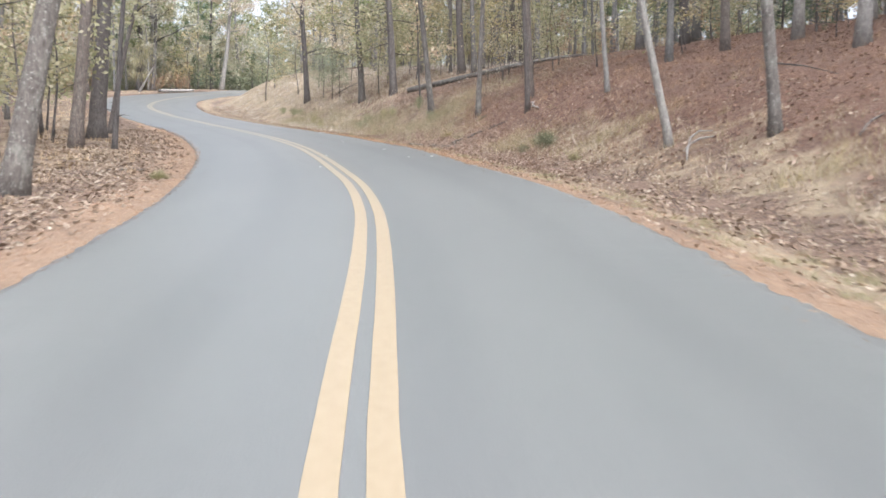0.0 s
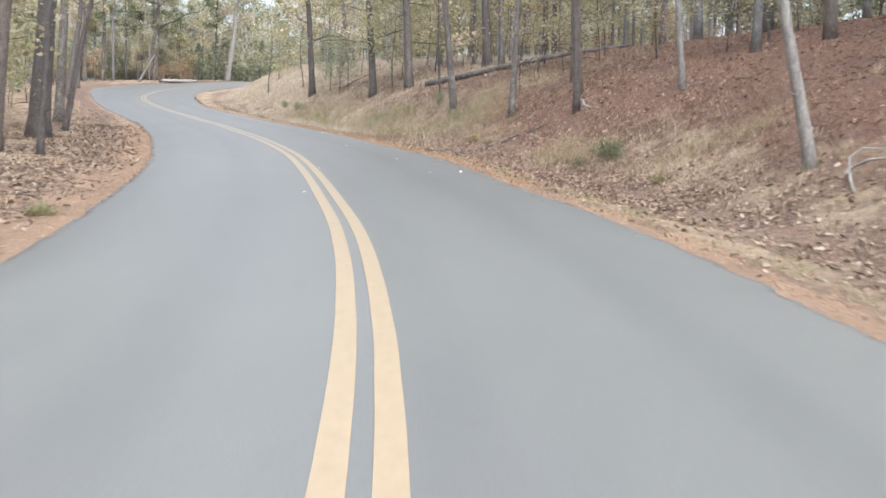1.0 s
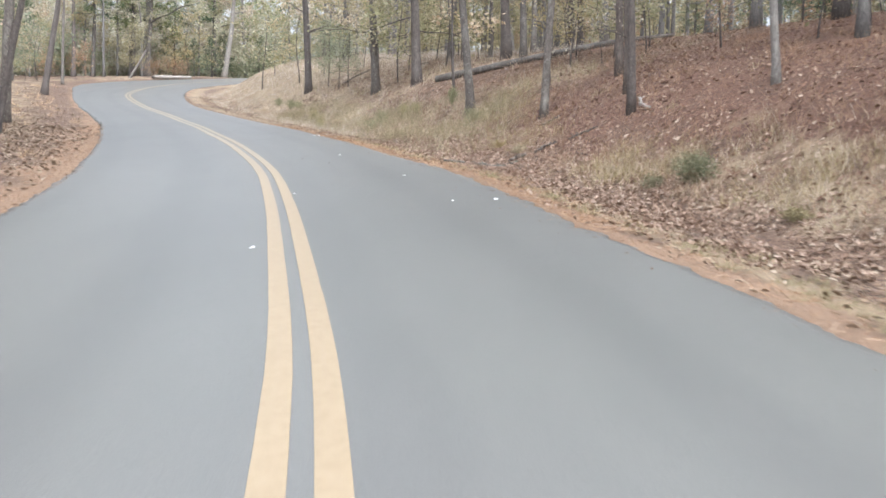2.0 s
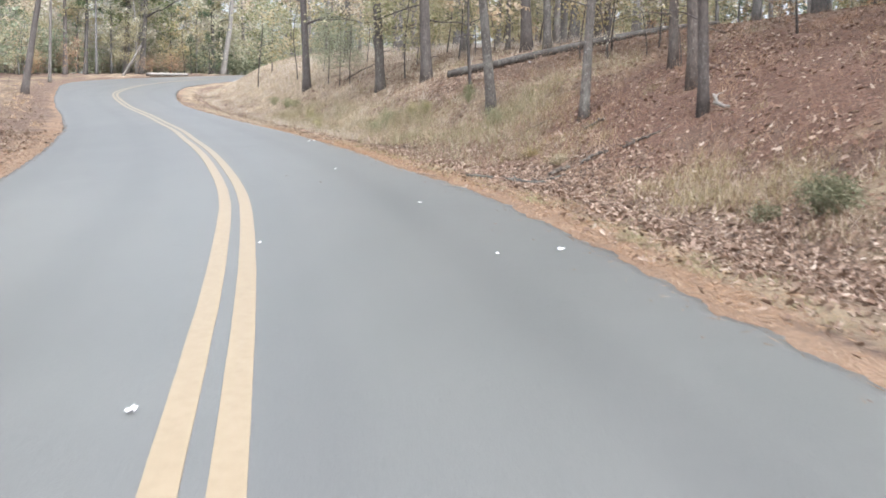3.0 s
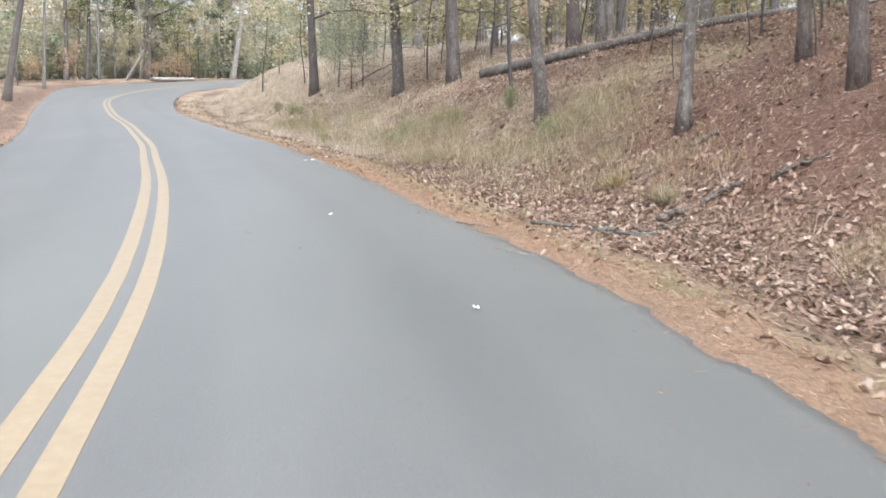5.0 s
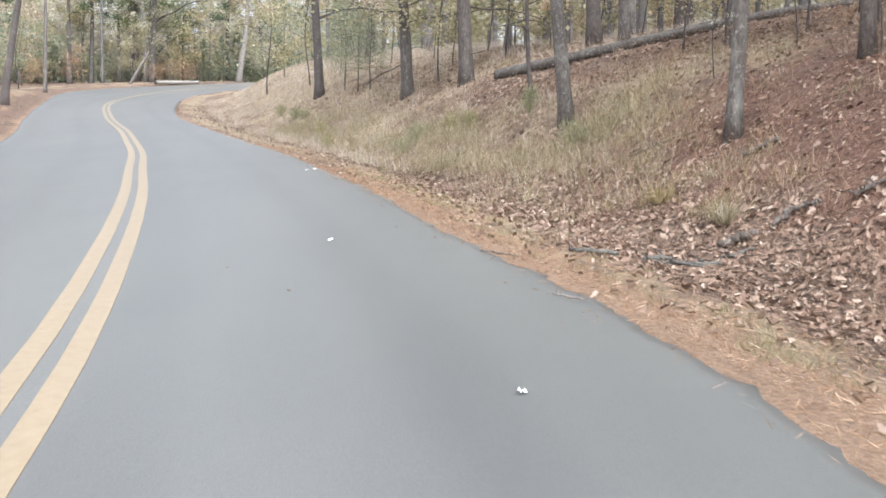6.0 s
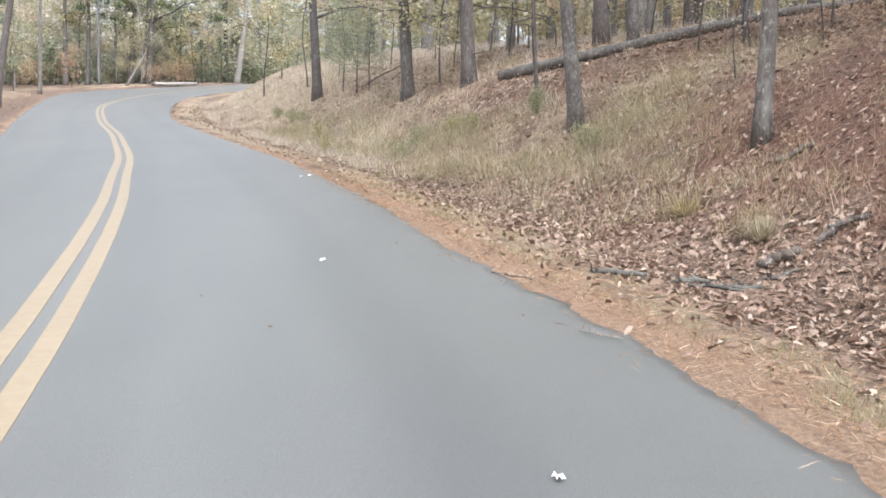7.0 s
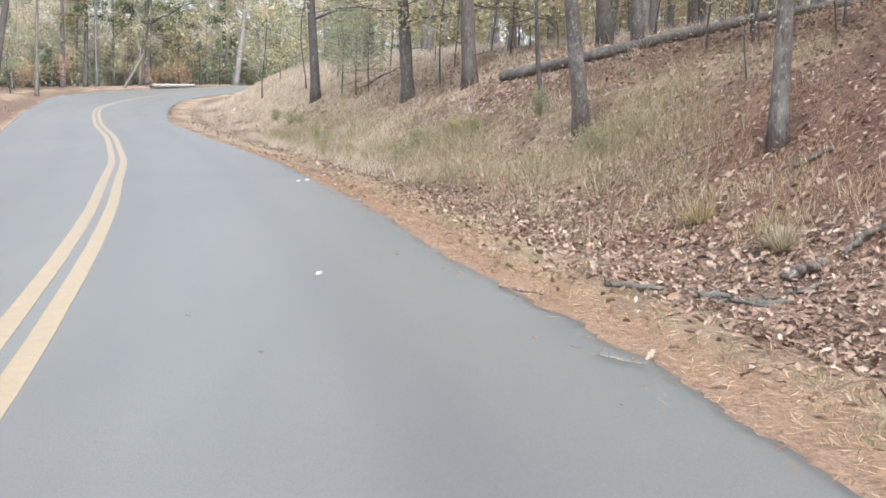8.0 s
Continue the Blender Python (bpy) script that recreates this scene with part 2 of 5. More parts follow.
# far foliage: leaf colours lifted and greyed to imitate distance haze
HAZY_OAK = foliage("hazy_oak_leaves", [(0.0, (0.329, 0.32, 0.21)), (0.5, (0.409, 0.39, 0.266)), (1.0, (0.5, 0.476, 0.354))], 0.45)
HAZY_PALE = foliage("hazy_pale_leaves", [(0.0, (0.372, 0.33, 0.258)), (0.5, (0.462, 0.42, 0.342)), (1.0, (0.564, 0.522, 0.438))], 0.45)
HAZY_GREEN = foliage("hazy_green_leaves", [(0.0, (0.204, 0.234, 0.156)), (0.5, (0.276, 0.3, 0.204)), (1.0, (0.372, 0.39, 0.282))], 0.45)
DARK_EDGE = foliage("dark_edge_leaves", [(0.0, (0.02, 0.016, 0.013)), (0.7, (0.045, 0.034, 0.026)), (1.0, (0.12, 0.085, 0.06))], 0.05)
ASPHALT, PAINT, FLOOR = asphalt_material(), paint_material(), ground_material()
PAPER = plain("white_litter", (0.85, 0.85, 0.83), 0.5)

# ---- the lie of the land ----
RISE = math.tan(radians(4.5))
CENTRE = [(-0.1, -30), (-0.1, -12), (-0.12, 0), (-0.21, 4.4), (-0.28, 8.8), (-0.445, 13.2), (-0.85, 17.6), (-1.53, 22.1), (-2.28, 26.5), (-3.15, 30.9),
          (-4.29, 35.3), (-5.57, 39.7), (-6.98, 44.1), (-8.42, 48.6), (-10.0, 53), (-12.63, 60), (-16.6, 69.7), (-21.75, 84), (-24.1, 94.5), (-25, 103),
          (-24.7, 111), (-22.7, 119.5), (-17, 131), (-8, 143), (4, 154), (22, 166), (48, 180)]


def left_w(y):
    return np.interp(y, [8, 12, 17, 25, 33, 41, 50, 57, 71, 84, 90, 96, 104, 110, 114, 120, 132], [2.95, 3.1, 3.2, 3.25, 3.45, 3.42, 3.46, 3.55, 3.53, 3.75, 4.4, 5.5, 7.0, 7.0, 6.5, 5.2, 3.6])


def right_w(y):
    return np.interp(y, [6, 10.5, 17, 21, 24, 27, 30.5, 32.5, 33.5, 35, 36.5, 39.5, 46, 52, 58, 66, 71, 78, 82, 88, 100],
                     [3.42, 3.48, 3.65, 3.68, 3.6, 3.7, 3.75, 3.72, 3.65, 3.54, 3.52, 3.62, 3.6, 3.48, 3.2, 3.12, 3.16, 3.6, 3.92, 4.15, 3.9])


def glide(points, n):
    p, out = np.array(points, float), []
    for i in range(len(p) - 1):
        a, b, c, d = p[max(i - 1, 0)], p[i], p[i + 1], p[min(i + 2, len(p) - 1)]
        for k in range(n):
            u = k / n
            out.append(0.5 * (2 * b + (c - a) * u + (2 * a - 5 * b + 4 * c - d) * u * u + (3 * b - a - 3 * c + d) * u**3))
    return np.array(out + [p[-1]])


LINE = glide(CENTRE, 8)


def across(x, y):
    """Distance from the road's centre line, to the right of it positive."""
    x, y = np.atleast_1d(np.asarray(x, float)), np.atleast_1d(np.asarray(y, float))
    best, side = np.full(x.shape, 1e9), np.zeros(x.shape)
    for a, b in zip(LINE[:-1], LINE[1:]):
        e = b - a
        k = np.clip(((x - a[0]) * e[0] + (y - a[1]) * e[1]) / (e @ e), 0, 1)
        dx, dy = x - a[0] - k * e[0], y - a[1] - k * e[1]
        q = dx * dx + dy * dy
        m = q < best
        best[m] = q[m]
        side[m] = np.where(e[1] * dx - e[0] * dy > 0, 1, -1)[m]
    return side * np.sqrt(best)


def grade(y):
    d = np.clip(y - 30, 0, 100)
    wave = np.interp(y, [20, 30, 34, 38, 42, 48, 54, 58, 62, 70, 85], [0, 0.02, 0.045, 0.055, 0.045, 0.01, -0.035, -0.045, -0.045, -0.03, 0])
    return RISE * np.clip(y, -60, 150) + 0.0003 * d * d + wave


def bank(x, y, s):
    d = s - right_w(y)
    crest = 7.5 - 3.6 * np.clip((y - 38) / 22, 0, 1)
    r = np.interp(d, [0, 0.8, 2.2, 3.2, 4.2, 5.2, 6.4, 7.8], [0, -0.06, -0.14, 0.16, 0.62, 1.25, 1.9, 2.45])
    room = np.maximum(crest - 2.45, 0.5)
    r = r + room * (1 - np.exp(-np.maximum(d - 7.8, 0) * 0.34 / room))
    e = -s - left_w(y)
    left = np.interp(e, [0, 0.6, 2.5, 6, 14, 40, 90], [0, -0.02, 0.05, 0.1, -0.2, -0.8, 2.5])
    return np.where(d > 0, r, np.where(e > 0, left, 0.0))


def ground_at(x, y):
    s = across(x, y)
    y = np.atleast_1d(np.asarray(y, float))
    return grade(y) + bank(x, y, s)


def gz(x, y):
    return float(ground_at(x, y)[0])


# ---- mesh helpers ----
def mesh_of(name, verts, faces, mat, smooth=True):
    me = bpy.data.meshes.new(name)
    me.from_pydata([tuple(v) for v in verts], [], faces)
    me.materials.append(mat)
    if smooth:
        me.polygons.foreach_set("use_smooth", [True] * len(me.polygons))
    me.update()
    return me


def quads_mesh(name, corners, mat):
    """A mesh of loose quads from an array (n, 4, 3)."""
    n = len(corners)
    me = bpy.data.meshes.new(name)
    me.vertices.add(4 * n)
    me.vertices.foreach_set("co", corners.reshape(-1).astype(np.float32))
    me.loops.add(4 * n)
    me.loops.foreach_set("vertex_index", np.arange(4 * n, dtype=np.int32))
    me.polygons.add(n)
    me.polygons.foreach_set("loop_start", np.arange(0, 4 * n, 4, dtype=np.int32))
    me.materials.append(mat)
    me.update(calc_edges=True)
    return me


def crown_mesh(corners, leaf_mat, wood, bark_mat):
    """Leaves and the boughs that carry them."""
    wv, wf = wood
    n, k = len(corners), len(wv)
    me = bpy.data.meshes.new("crown")
    me.vertices.add(4 * n + k)
    co = np.concatenate([corners.reshape(-1, 3), np.array([tuple(v) for v in wv]).reshape(-1, 3)])
    me.vertices.foreach_set("co", co.reshape(-1).astype(np.float32))
    sizes = np.r_[np.full(n, 4), [len(f) for f in wf]].astype(np.int32)
    order = np.r_[np.arange(4 * n), [4 * n + i for f in wf for i in f]].astype(np.int32)
    me.loops.add(len(order))
    me.loops.foreach_set("vertex_index", order)
    me.polygons.add(len(sizes))
    me.polygons.foreach_set("loop_start", np.r_[0, np.cumsum(sizes)[:-1]].astype(np.int32))
    me.materials.append(leaf_mat)
    me.materials.append(bark_mat)
    me.polygons.foreach_set("material_index", np.r_[np.zeros(n), np.ones(len(wf))].astype(np.int32))
    me.update(calc_edges=True)
    return me


def part(name, me, parent, label=""):
    ob = new(name, me)
    ob.parent = parent
    return tagged(ob, label) if label else ob


def tube(points, radii, sides=9, rough=0.06, rng=None, cap=True):
    """Verts and faces of a tapered, slightly uneven round bar along the points."""
    pts = [Vector(p) for p in points]
    verts, faces = [], []
    n = len(pts)
    ref = Vector((1, 0.13, 0.05)) if abs((pts[-1] - pts[0]).normalized().x) < 0.8 else Vector((0.1, 0.05, 1))
    for i, (p, r) in enumerate(zip(pts, radii)):
        d = (pts[min(i + 1, n - 1)] - pts[max(i - 1, 0)]).normalized()
        u = d.cross(ref).normalized()
        v = d.cross(u)
        for k in range(sides):
            a = 2 * math.pi * k / sides
            q = r * (1 + (rng.uniform(-rough, rough) if rng else 0))
            verts.append(p + u * (q * math.cos(a)) + v * (q * math.sin(a)))
    for i in range(n - 1):
        for k in range(sides):
            a, b = i * sides + k, i * sides + (k + 1) % sides
            faces.append((a, b, b + sides, a + sides))
    if cap:
        faces.append(tuple(range(sides - 1, -1, -1)))
        faces.append(tuple((n - 1) * sides + k for k in range(sides)))
    return verts, faces


def joined(pieces):
    verts, faces = [], []
    for v, f in pieces:
        o = len(verts)
        verts += list(v)
        faces += [tuple(i + o for i in q) for q in f]
    return verts, faces


def leaf_quads(rs, at, size, spread=0.35, aspect=0.55, flat=0.0):
    """Loose leaf-shaped quads round the places at: (n, 3). flat: 0 turned any way, 1 lying level."""
    n = len(at)
    at = at + rs.normal(0, spread, (n, 3))
    a = rs.normal(0, 1, (n, 3))
    a[:, 2] *= 1 - 0.75 * flat
    a /= np.linalg.norm(a, axis=1, keepdims=True)
    b = rs.normal(0, 1, (n, 3))
    b[:, 2] *= 1 - 0.85 * flat
    b -= (b * a).sum(1, keepdims=True) * a
    b /= np.linalg.norm(b, axis=1, keepdims=True)
    s = size * rs.uniform(0.6, 1.35, (n, 1))
    w = s * aspect
    c = np.stack([at - a * s * 0.5, at + b * w * 0.5 - a * s * 0.05, at + a * s * 0.5, at - b * w * 0.5 - a * s * 0.05], 1)
    return c


# ---- ground: one sheet, fine beside the road, coarse far off ----
def steps(parts):
    out = []
    for a, b, s in parts:
        out += list(np.arange(a, b - 1e-6, s))
    return np.array(out + [parts[-1][1]])


def build_ground():
    xs = steps([(-400, -120, 40), (-120, -60, 6), (-60, -34, 2), (-34, -12, 0.55), (-12, 12, 0.3), (12, 24, 0.6), (24, 60, 2), (60, 120, 6), (120, 400, 40)])
    ys = steps([(-300, -60, 40), (-60, -10, 3), (-10, 2, 0.8), (2, 62, 0.35), (62, 125, 0.7), (125, 200, 3), (200, 500, 30)])
    X, Y = np.meshgrid(xs, ys)
    x, y = X.ravel(), Y.ravel()
    s = across(x, y)
    z = grade(y) + bank(x, y, s)
    d, e = s - right_w(y), -s - left_w(y)
    out = np.maximum(d, e)
    # under the road the sheet dips out of sight
    z -= np.interp(out, [-1.0, -0.3, 0.0, 0.15], [0.3, 0.08, 0.03, 0.0])
    lump = np.array([noise.fractal((float(a) * 0.55, float(b) * 0.55, 3.0), 0.8, 2.0, 4) if abs(o) < 45 else 0.0 for a, b, o in zip(x, y, out)])
    z += np.where(out > 0.25, lump * 0.07 * np.clip((out - 0.25) / 1.8, 0.0, 1), 0.0)
    nx, ny = len(xs), len(ys)
    idx = np.arange(nx * ny).reshape(ny, nx)
    f = np.stack([idx[:-1, :-1], idx[:-1, 1:], idx[1:, 1:], idx[1:, :-1]], -1).reshape(-1, 4)
    me = mesh_of("ground", np.stack([x, y, z], 1).tolist(), f.tolist(), FLOOR)
    thin = np.interp(y, [42, 62], [1.0, 0.3])
    soil = np.where(d > 0, np.interp((d - np.interp(y, [27, 31, 36, 40], [0, 0.35, 0.3, 0])) / thin, [0, 0.3, 0.55, 0.9], [1, 0.9, 0.45, 0]), np.interp(e / thin, [0, 0.4, 0.9, 1.5], [1, 0.9, 0.4, 0]))
    # the bank is grassy further up the road and along its foot; between, leaves cover it
    far, near = np.clip((y - 40.5) / 4, 0, 1), np.clip((33 - y) / 3, 0, 1)
    grass = np.where(d > 0, far * np.interp(d * np.interp(y, [46, 50, 62, 70], [1, 1.7, 1.7, 1.1]), [2.2, 3.2, 7.5, 10], [0, 0.62, 0.55, 0]) + near * np.interp(d, [2.4, 3.0, 4.6, 6], [0, 0.5, 0.42, 0.05]), np.interp(e, [1.2, 2.5, 6, 10], [0, 0.4, 0.5, 0.15]))
    grass = np.maximum(grass, np.where(d > 0, np.interp(y, [52, 57], [0, 0.75]) * np.interp(d, [2.0, 3.5, 12, 15], [0.2, 1, 1, 0]), 0))
    grass = grass + np.where(d > 0, np.interp(d, [0.35, 0.65, 1.05, 1.5], [0, 0.85, 0.7, 0]), 0)
    red = np.where(d > 0, (1 - 0.75 * far) * np.interp(d, [3, 5, 30], [0.1, 0.9, 0.8]), 0.1)
    for px, py, size, much in ((1.6, 38.9, 0.9, 1.0), (2.0, 40.4, 1.0, 0.9), (1.0, 39.6, 0.7, 0.7), (2.6, 37.9, 0.9, 0.8), (3.6, 35.6, 1.6, 0.7)):
        red = np.maximum(red, much * np.exp(-((x - px) ** 2 + (y - py) ** 2) / size**2))
    for key, val in (("soil", soil), ("grass", grass), ("red", red)):
        a = me.attributes.new(key, "FLOAT", "POINT")
        a.data.foreach_set("value", val.astype(np.float32))
    return tagged(new("ground", me), "leaf-strewn forest floor with dry grass and a sloping bank", "ground", kind="structure")


GROUND = build_ground()


# ---- road and its double line ----
def stations(step):
    seg = np.linalg.norm(np.diff(LINE, axis=0), axis=1)
    at = np.r_[0, np.cumsum(seg)]
    t = np.arange(0, at[-1], step)
    p = np.stack([np.interp(t, at, LINE[:, 0]), np.interp(t, at, LINE[:, 1])], 1)
    g = np.gradient(p, axis=0)
    g /= np.linalg.norm(g, axis=1, keepdims=True)
    return p, np.stack([g[:, 1], -g[:, 0]], 1), t


def build_road():
    p, right, t = stations(0.08)
    offs = [-1.0, -0.97, -0.8, -0.55, -0.3, -0.04, 0.04, 0.3, 0.55, 0.8, 0.97, 1.0]
    verts, faces, lane = [], [], []
    for i in range(len(p)):
        jl = 0.04 * noise.noise((t[i] * 0.9, 1.7, 0)) + 0.06 * noise.noise((t[i] * 3.1, 5.0, 0)) + 0.04 * noise.noise((t[i] * 9.0, 3.0, 0))
        jr = 0.07 * noise.noise((t[i] * 0.7, 9.1, 0)) + 0.11 * noise.noise((t[i] * 1.9, 2.0, 0)) + 0.05 * noise.noise((t[i] * 5.1, 4.0, 0)) + 0.045 * noise.noise((t[i] * 13.0, 7.0, 0)) + 0.04 * noise.noise((t[i] * 31.0, 3.0, 0))
        for k in offs:
            w = k * ((right_w(p[i, 1]) + jr) if k > 0 else (left_w(p[i, 1]) + jl))
            q = p[i] + right[i] * w
            z = float(grade(q[1])) + 0.018 - 0.026 * abs(k) ** 6
            verts.append((q[0], q[1], z))
            lane.append(w)
        for k in (-1.0, 1.0):
            w = k * ((right_w(p[i, 1]) + jr) if k > 0 else (left_w(p[i, 1]) + jl))
            q = p[i] + right[i] * w
            verts.append((q[0], q[1], float(grade(q[1])) - 0.12))
            lane.append(w)
    m = len(offs) + 2
    for i in range(len(p) - 1):
        a, b = i * m, (i + 1) * m
        for k in range(len(offs) - 1):
            faces.append((a + k, a + k + 1, b + k + 1, b + k))
        faces.append((a + m - 2, a, b, b + m - 2))
        faces.append((a + len(offs) - 1, a + m - 1, b + m - 1, b + len(offs) - 1))
    me = mesh_of("road", verts, faces, ASPHALT)
    att = me.attributes.new("lane", "FLOAT", "POINT")
    att.data.foreach_set("value", np.array(lane, np.float32))
    return tagged(new("road", me), "grey asphalt road winding uphill through the woods", "road", kind="structure")


def build_marking(offset, width):
    p, right, t = stations(0.4)
    verts, faces = [], []
    for i in range(len(p)):
        j = 0.006 * noise.noise((t[i] * 1.3, offset * 7, 0))
        for k in (-0.5, 0.5):
            q = p[i] + right[i] * (offset + k * width + j)
            z = float(grade(q[1])) + 0.018 + 0.005
            verts.append((q[0], q[1], z))
        for k in (-0.5, 0.5):
            q = p[i] + right[i] * (offset + k * (width + 0.006) + j)
            verts.append((q[0], q[1], float(grade(q[1])) + 0.012))
        if i:
            a, b = (i - 1) * 4, i * 4
            faces += [(a, a + 1, b + 1, b), (a + 2, a, b, b + 2), (a + 1, a + 3, b + 3, b + 1)]
    me = mesh_of("road_marking", verts, faces, PAINT, False)
    return tagged(new("road_marking", me), "solid yellow painted centre line, slightly worn", "road marking", kind="structure")


build_road()
build_marking(-0.128, 0.15)
build_marking(0.128, 0.15)


# ---- trees ----
def axis_points(rng, height, lean, sway, n=12):
    """A trunk's axis from the ground up, leaning by degrees (x, y) and wandering a little."""
    pts, a, b = [], rng.uniform(0, 6.28), rng.uniform(0, 6.28)
    tx, ty = math.tan(radians(lean[0])), math.tan(radians(lean[1]))
    for i in range(n + 1):
        h = height * (i / n) ** 1.15
        k = h / height
        fade = h if h < 6 else 6 + (h - 6) * 0.45
        pts.append((tx * fade + sway * math.sin(a + k * 5) * k, ty * fade + sway * math.sin(b + k * 4) * k, h - 0.25 * (i == 0)))
    return pts


def trunk_radii(r, n, flare=1.45, tip=0.25):
    out = []
    for i in range(n + 1):
        k = i / n
        out.append(r * (1 - (1 - tip) * k**1.2) * (1 + (flare - 1) * math.exp(-k * 30)))
    return out


def on_axis(pts, h):
    for a, b in zip(pts[:-1], pts[1:]):
        if a[2] <= h <= b[2]:
            u = (h - a[2]) / max(b[2] - a[2], 1e-6)
            return Vector(a).lerp(Vector(b), u)
    return Vector(pts[-1])


def grow(kind, seed, height=16.0, r=0.18, lean=(0, 0), sway=0.3, low=0.35, reach=3.6, limbs=11, leaves=2600, leaf=0.16, leaf_mat=None, bark_mat=None, label="", stubs=0, name="tree", fine=False, droop=0.0):
    """One tree: trunk, branches and a crown of loose leaves, at the origin."""
    rng, rs = random.Random(seed), np.random.RandomState(seed)
    root = tagged(new(name), label, "tree")
    bends = 18 if fine else (12 if r > 0.05 else 7)
    axis = axis_points(rng, height, lean, sway, bends)
    radii = trunk_radii(r, bends)
    v, f = tube(axis, radii, 12 if fine else (8 if r > 0.05 else 5), 0.05, rng)
    part("trunk", mesh_of("trunk", v, f, bark_mat), root)
    pieces, twigs = [], []
    for i in range(limbs):
        k = low + (0.97 - low) * ((i + rng.random()) / limbs)
        p = on_axis(axis, height * k)
        turn = i * 2.4 + rng.uniform(-0.5, 0.5)
        if kind == "pine":
            length, up = reach * (1.05 - 0.75 * (k - low) / (1 - low)) * rng.uniform(0.7, 1.1), rng.uniform(-0.05, 0.3)
        elif kind == "cedar":
            length, up = reach * (1.02 - 0.95 * (k - low) / (1 - low)) * rng.uniform(0.8, 1.1), rng.uniform(0.1, 0.5)
        else:
            length, up = reach * (1.0 - 0.45 * ((k - low) / (1 - low)) ** 2) * rng.uniform(0.6, 1.15), rng.uniform(0.1, 0.75) - droop
        out = Vector((math.cos(turn), math.sin(turn), 0))
        base = max(0.012, r * (1 - k * 0.7) * (0.42 if droop == 0 else 0.17))
        pts = [p]
        for q in range(1, 6):
            u = q / 5
            bend = Vector((rng.uniform(-1, 1), rng.uniform(-1, 1), rng.uniform(-0.6, 0.8))) * 0.09 * length
            pts.append(p + out * length * u + Vector((0, 0, up * length * u * (1 - 0.3 * u))) + bend * u)
        pieces.append(tube(pts, [base * (1 - 0.85 * q / 5) for q in range(6)], 5, 0.08, rng) if fine else tube([pts[0], pts[2], pts[5]], [base, base * 0.65, base * 0.15], 3, cap=False))
        for q in range(rng.randint(4, 6) if fine else 3):
            u = rng.uniform(0.25, 1.0)
            a = pts[int(u * 4.99)]
            t2 = turn + rng.uniform(-1.3, 1.3)
            l2 = length * rng.uniform(0.25, 0.5)
            b = a + Vector((math.cos(t2), math.sin(t2), rng.uniform(-0.25, 0.6))) * l2
            mid = a.lerp(b, 0.5) + Vector((rng.uniform(-1, 1), rng.uniform(-1, 1), rng.uniform(-0.5, 1))) * l2 * 0.1
            pieces.append(tube([a, mid, b], [base * 0.35, base * 0.22, 0.004], 4) if fine else tube([a, b], [base * 0.35, 0.004], 3, cap=False))
            twigs.append((a, mid, b))
        twigs.append((pts[3], pts[4], pts[5]))
    for i in range(stubs):
        p = on_axis(axis, rng.uniform(0.8, height * low))
        a = rng.uniform(0, 6.28)
        d = Vector((math.cos(a), math.sin(a), rng.uniform(-0.15, 0.5)))
        l2 = rng.uniform(0.3, 1.3)
        pieces.append(tube([p, p + d * l2 * 0.5, p + d * l2 + Vector((0, 0, rng.uniform(-0.2, 0.1)))], [0.02, 0.013, 0.004], 4))
    tw = np.array([[tuple(q) for q in t] for t in twigs])
    # leaves hang in clumps, so that the crown keeps gaps
    n_clump = max(10, leaves // 9)
    pick = rs.randint(0, len(tw), n_clump)
    u = rs.uniform(0.1, 1.0, (n_clump, 1))
    mid = np.where(u < 0.5, tw[pick, 0] + (tw[pick, 1] - tw[pick, 0]) * u * 2, tw[pick, 1] + (tw[pick, 2] - tw[pick, 1]) * (u * 2 - 1))
    at = np.repeat(mid, 9, axis=0)
    if kind == "pine":
        c = leaf_quads(rs, at, leaf * 1.5, 0.2, 0.16)
    elif kind == "cedar":
        c = leaf_quads(rs, at, leaf, 0.16, 0.3)
    else:
        c = leaf_quads(rs, at, leaf, 0.15 + 0.04 * reach, 0.58, 0.35)
    part("crown", crown_mesh(c, leaf_mat, joined(pieces), bark_mat), root)
    return root


def stand(root, x, y, turn=0.0, size=1.0, sink=0.05):
    root.matrix_basis = pose(x, y, gz(x, y) - sink, 0, 0, turn) @ Matrix.Diagonal((size, size, size, 1))
    return root


TAKEN = []


def trunk_here(x, y, r, lean, kind="oak", seed=1, height=17.0, label="", bark_mat=None, leaf_mat=None, sway=0.12, low=0.42, reach=3.4, leaves=2400, limbs=11, stubs=3, name="oak_tree", leaf=0.16, droop=0.0):
    TAKEN.append((x, y))
    return stand(grow(kind, seed, height, r, (lean, 0.0), sway, low, reach, limbs, leaves, leaf, leaf_mat or OAK_LEAVES, bark_mat or BARK_GREY, label, stubs, name, True, droop), x, y)


# beside the road on the bank
trunk_here(-6.5, 66.75, 0.20, -3.0, seed=11, height=15, low=0.2, label="slim dark oak with pale autumn leaves on the grassy bank", leaf_mat=PALE_LEAVES, bark_mat=BARK_DARK)
trunk_here(-2.33, 57.6, 0.20, -3.4, seed=12, height=13, low=0.15, reach=3.8, leaves=3100, limbs=20, droop=0.3, label="oak with low yellow-green boughs on the grassy bank", leaf=0.2)
trunk_here(-0.44, 55.3, 0.22, -3.4, seed=13, height=15, low=0.14, reach=3.8, leaves=3100, limbs=20, droop=0.3, label="stout dark oak with yellow-green leaves beside a fallen log", leaf=0.2, bark_mat=BARK_DARK)
trunk_here(1.46, 45.3, 0.15, -7.0, seed=14, height=14, label="slim oak leaning over the grassy bank", low=0.5)
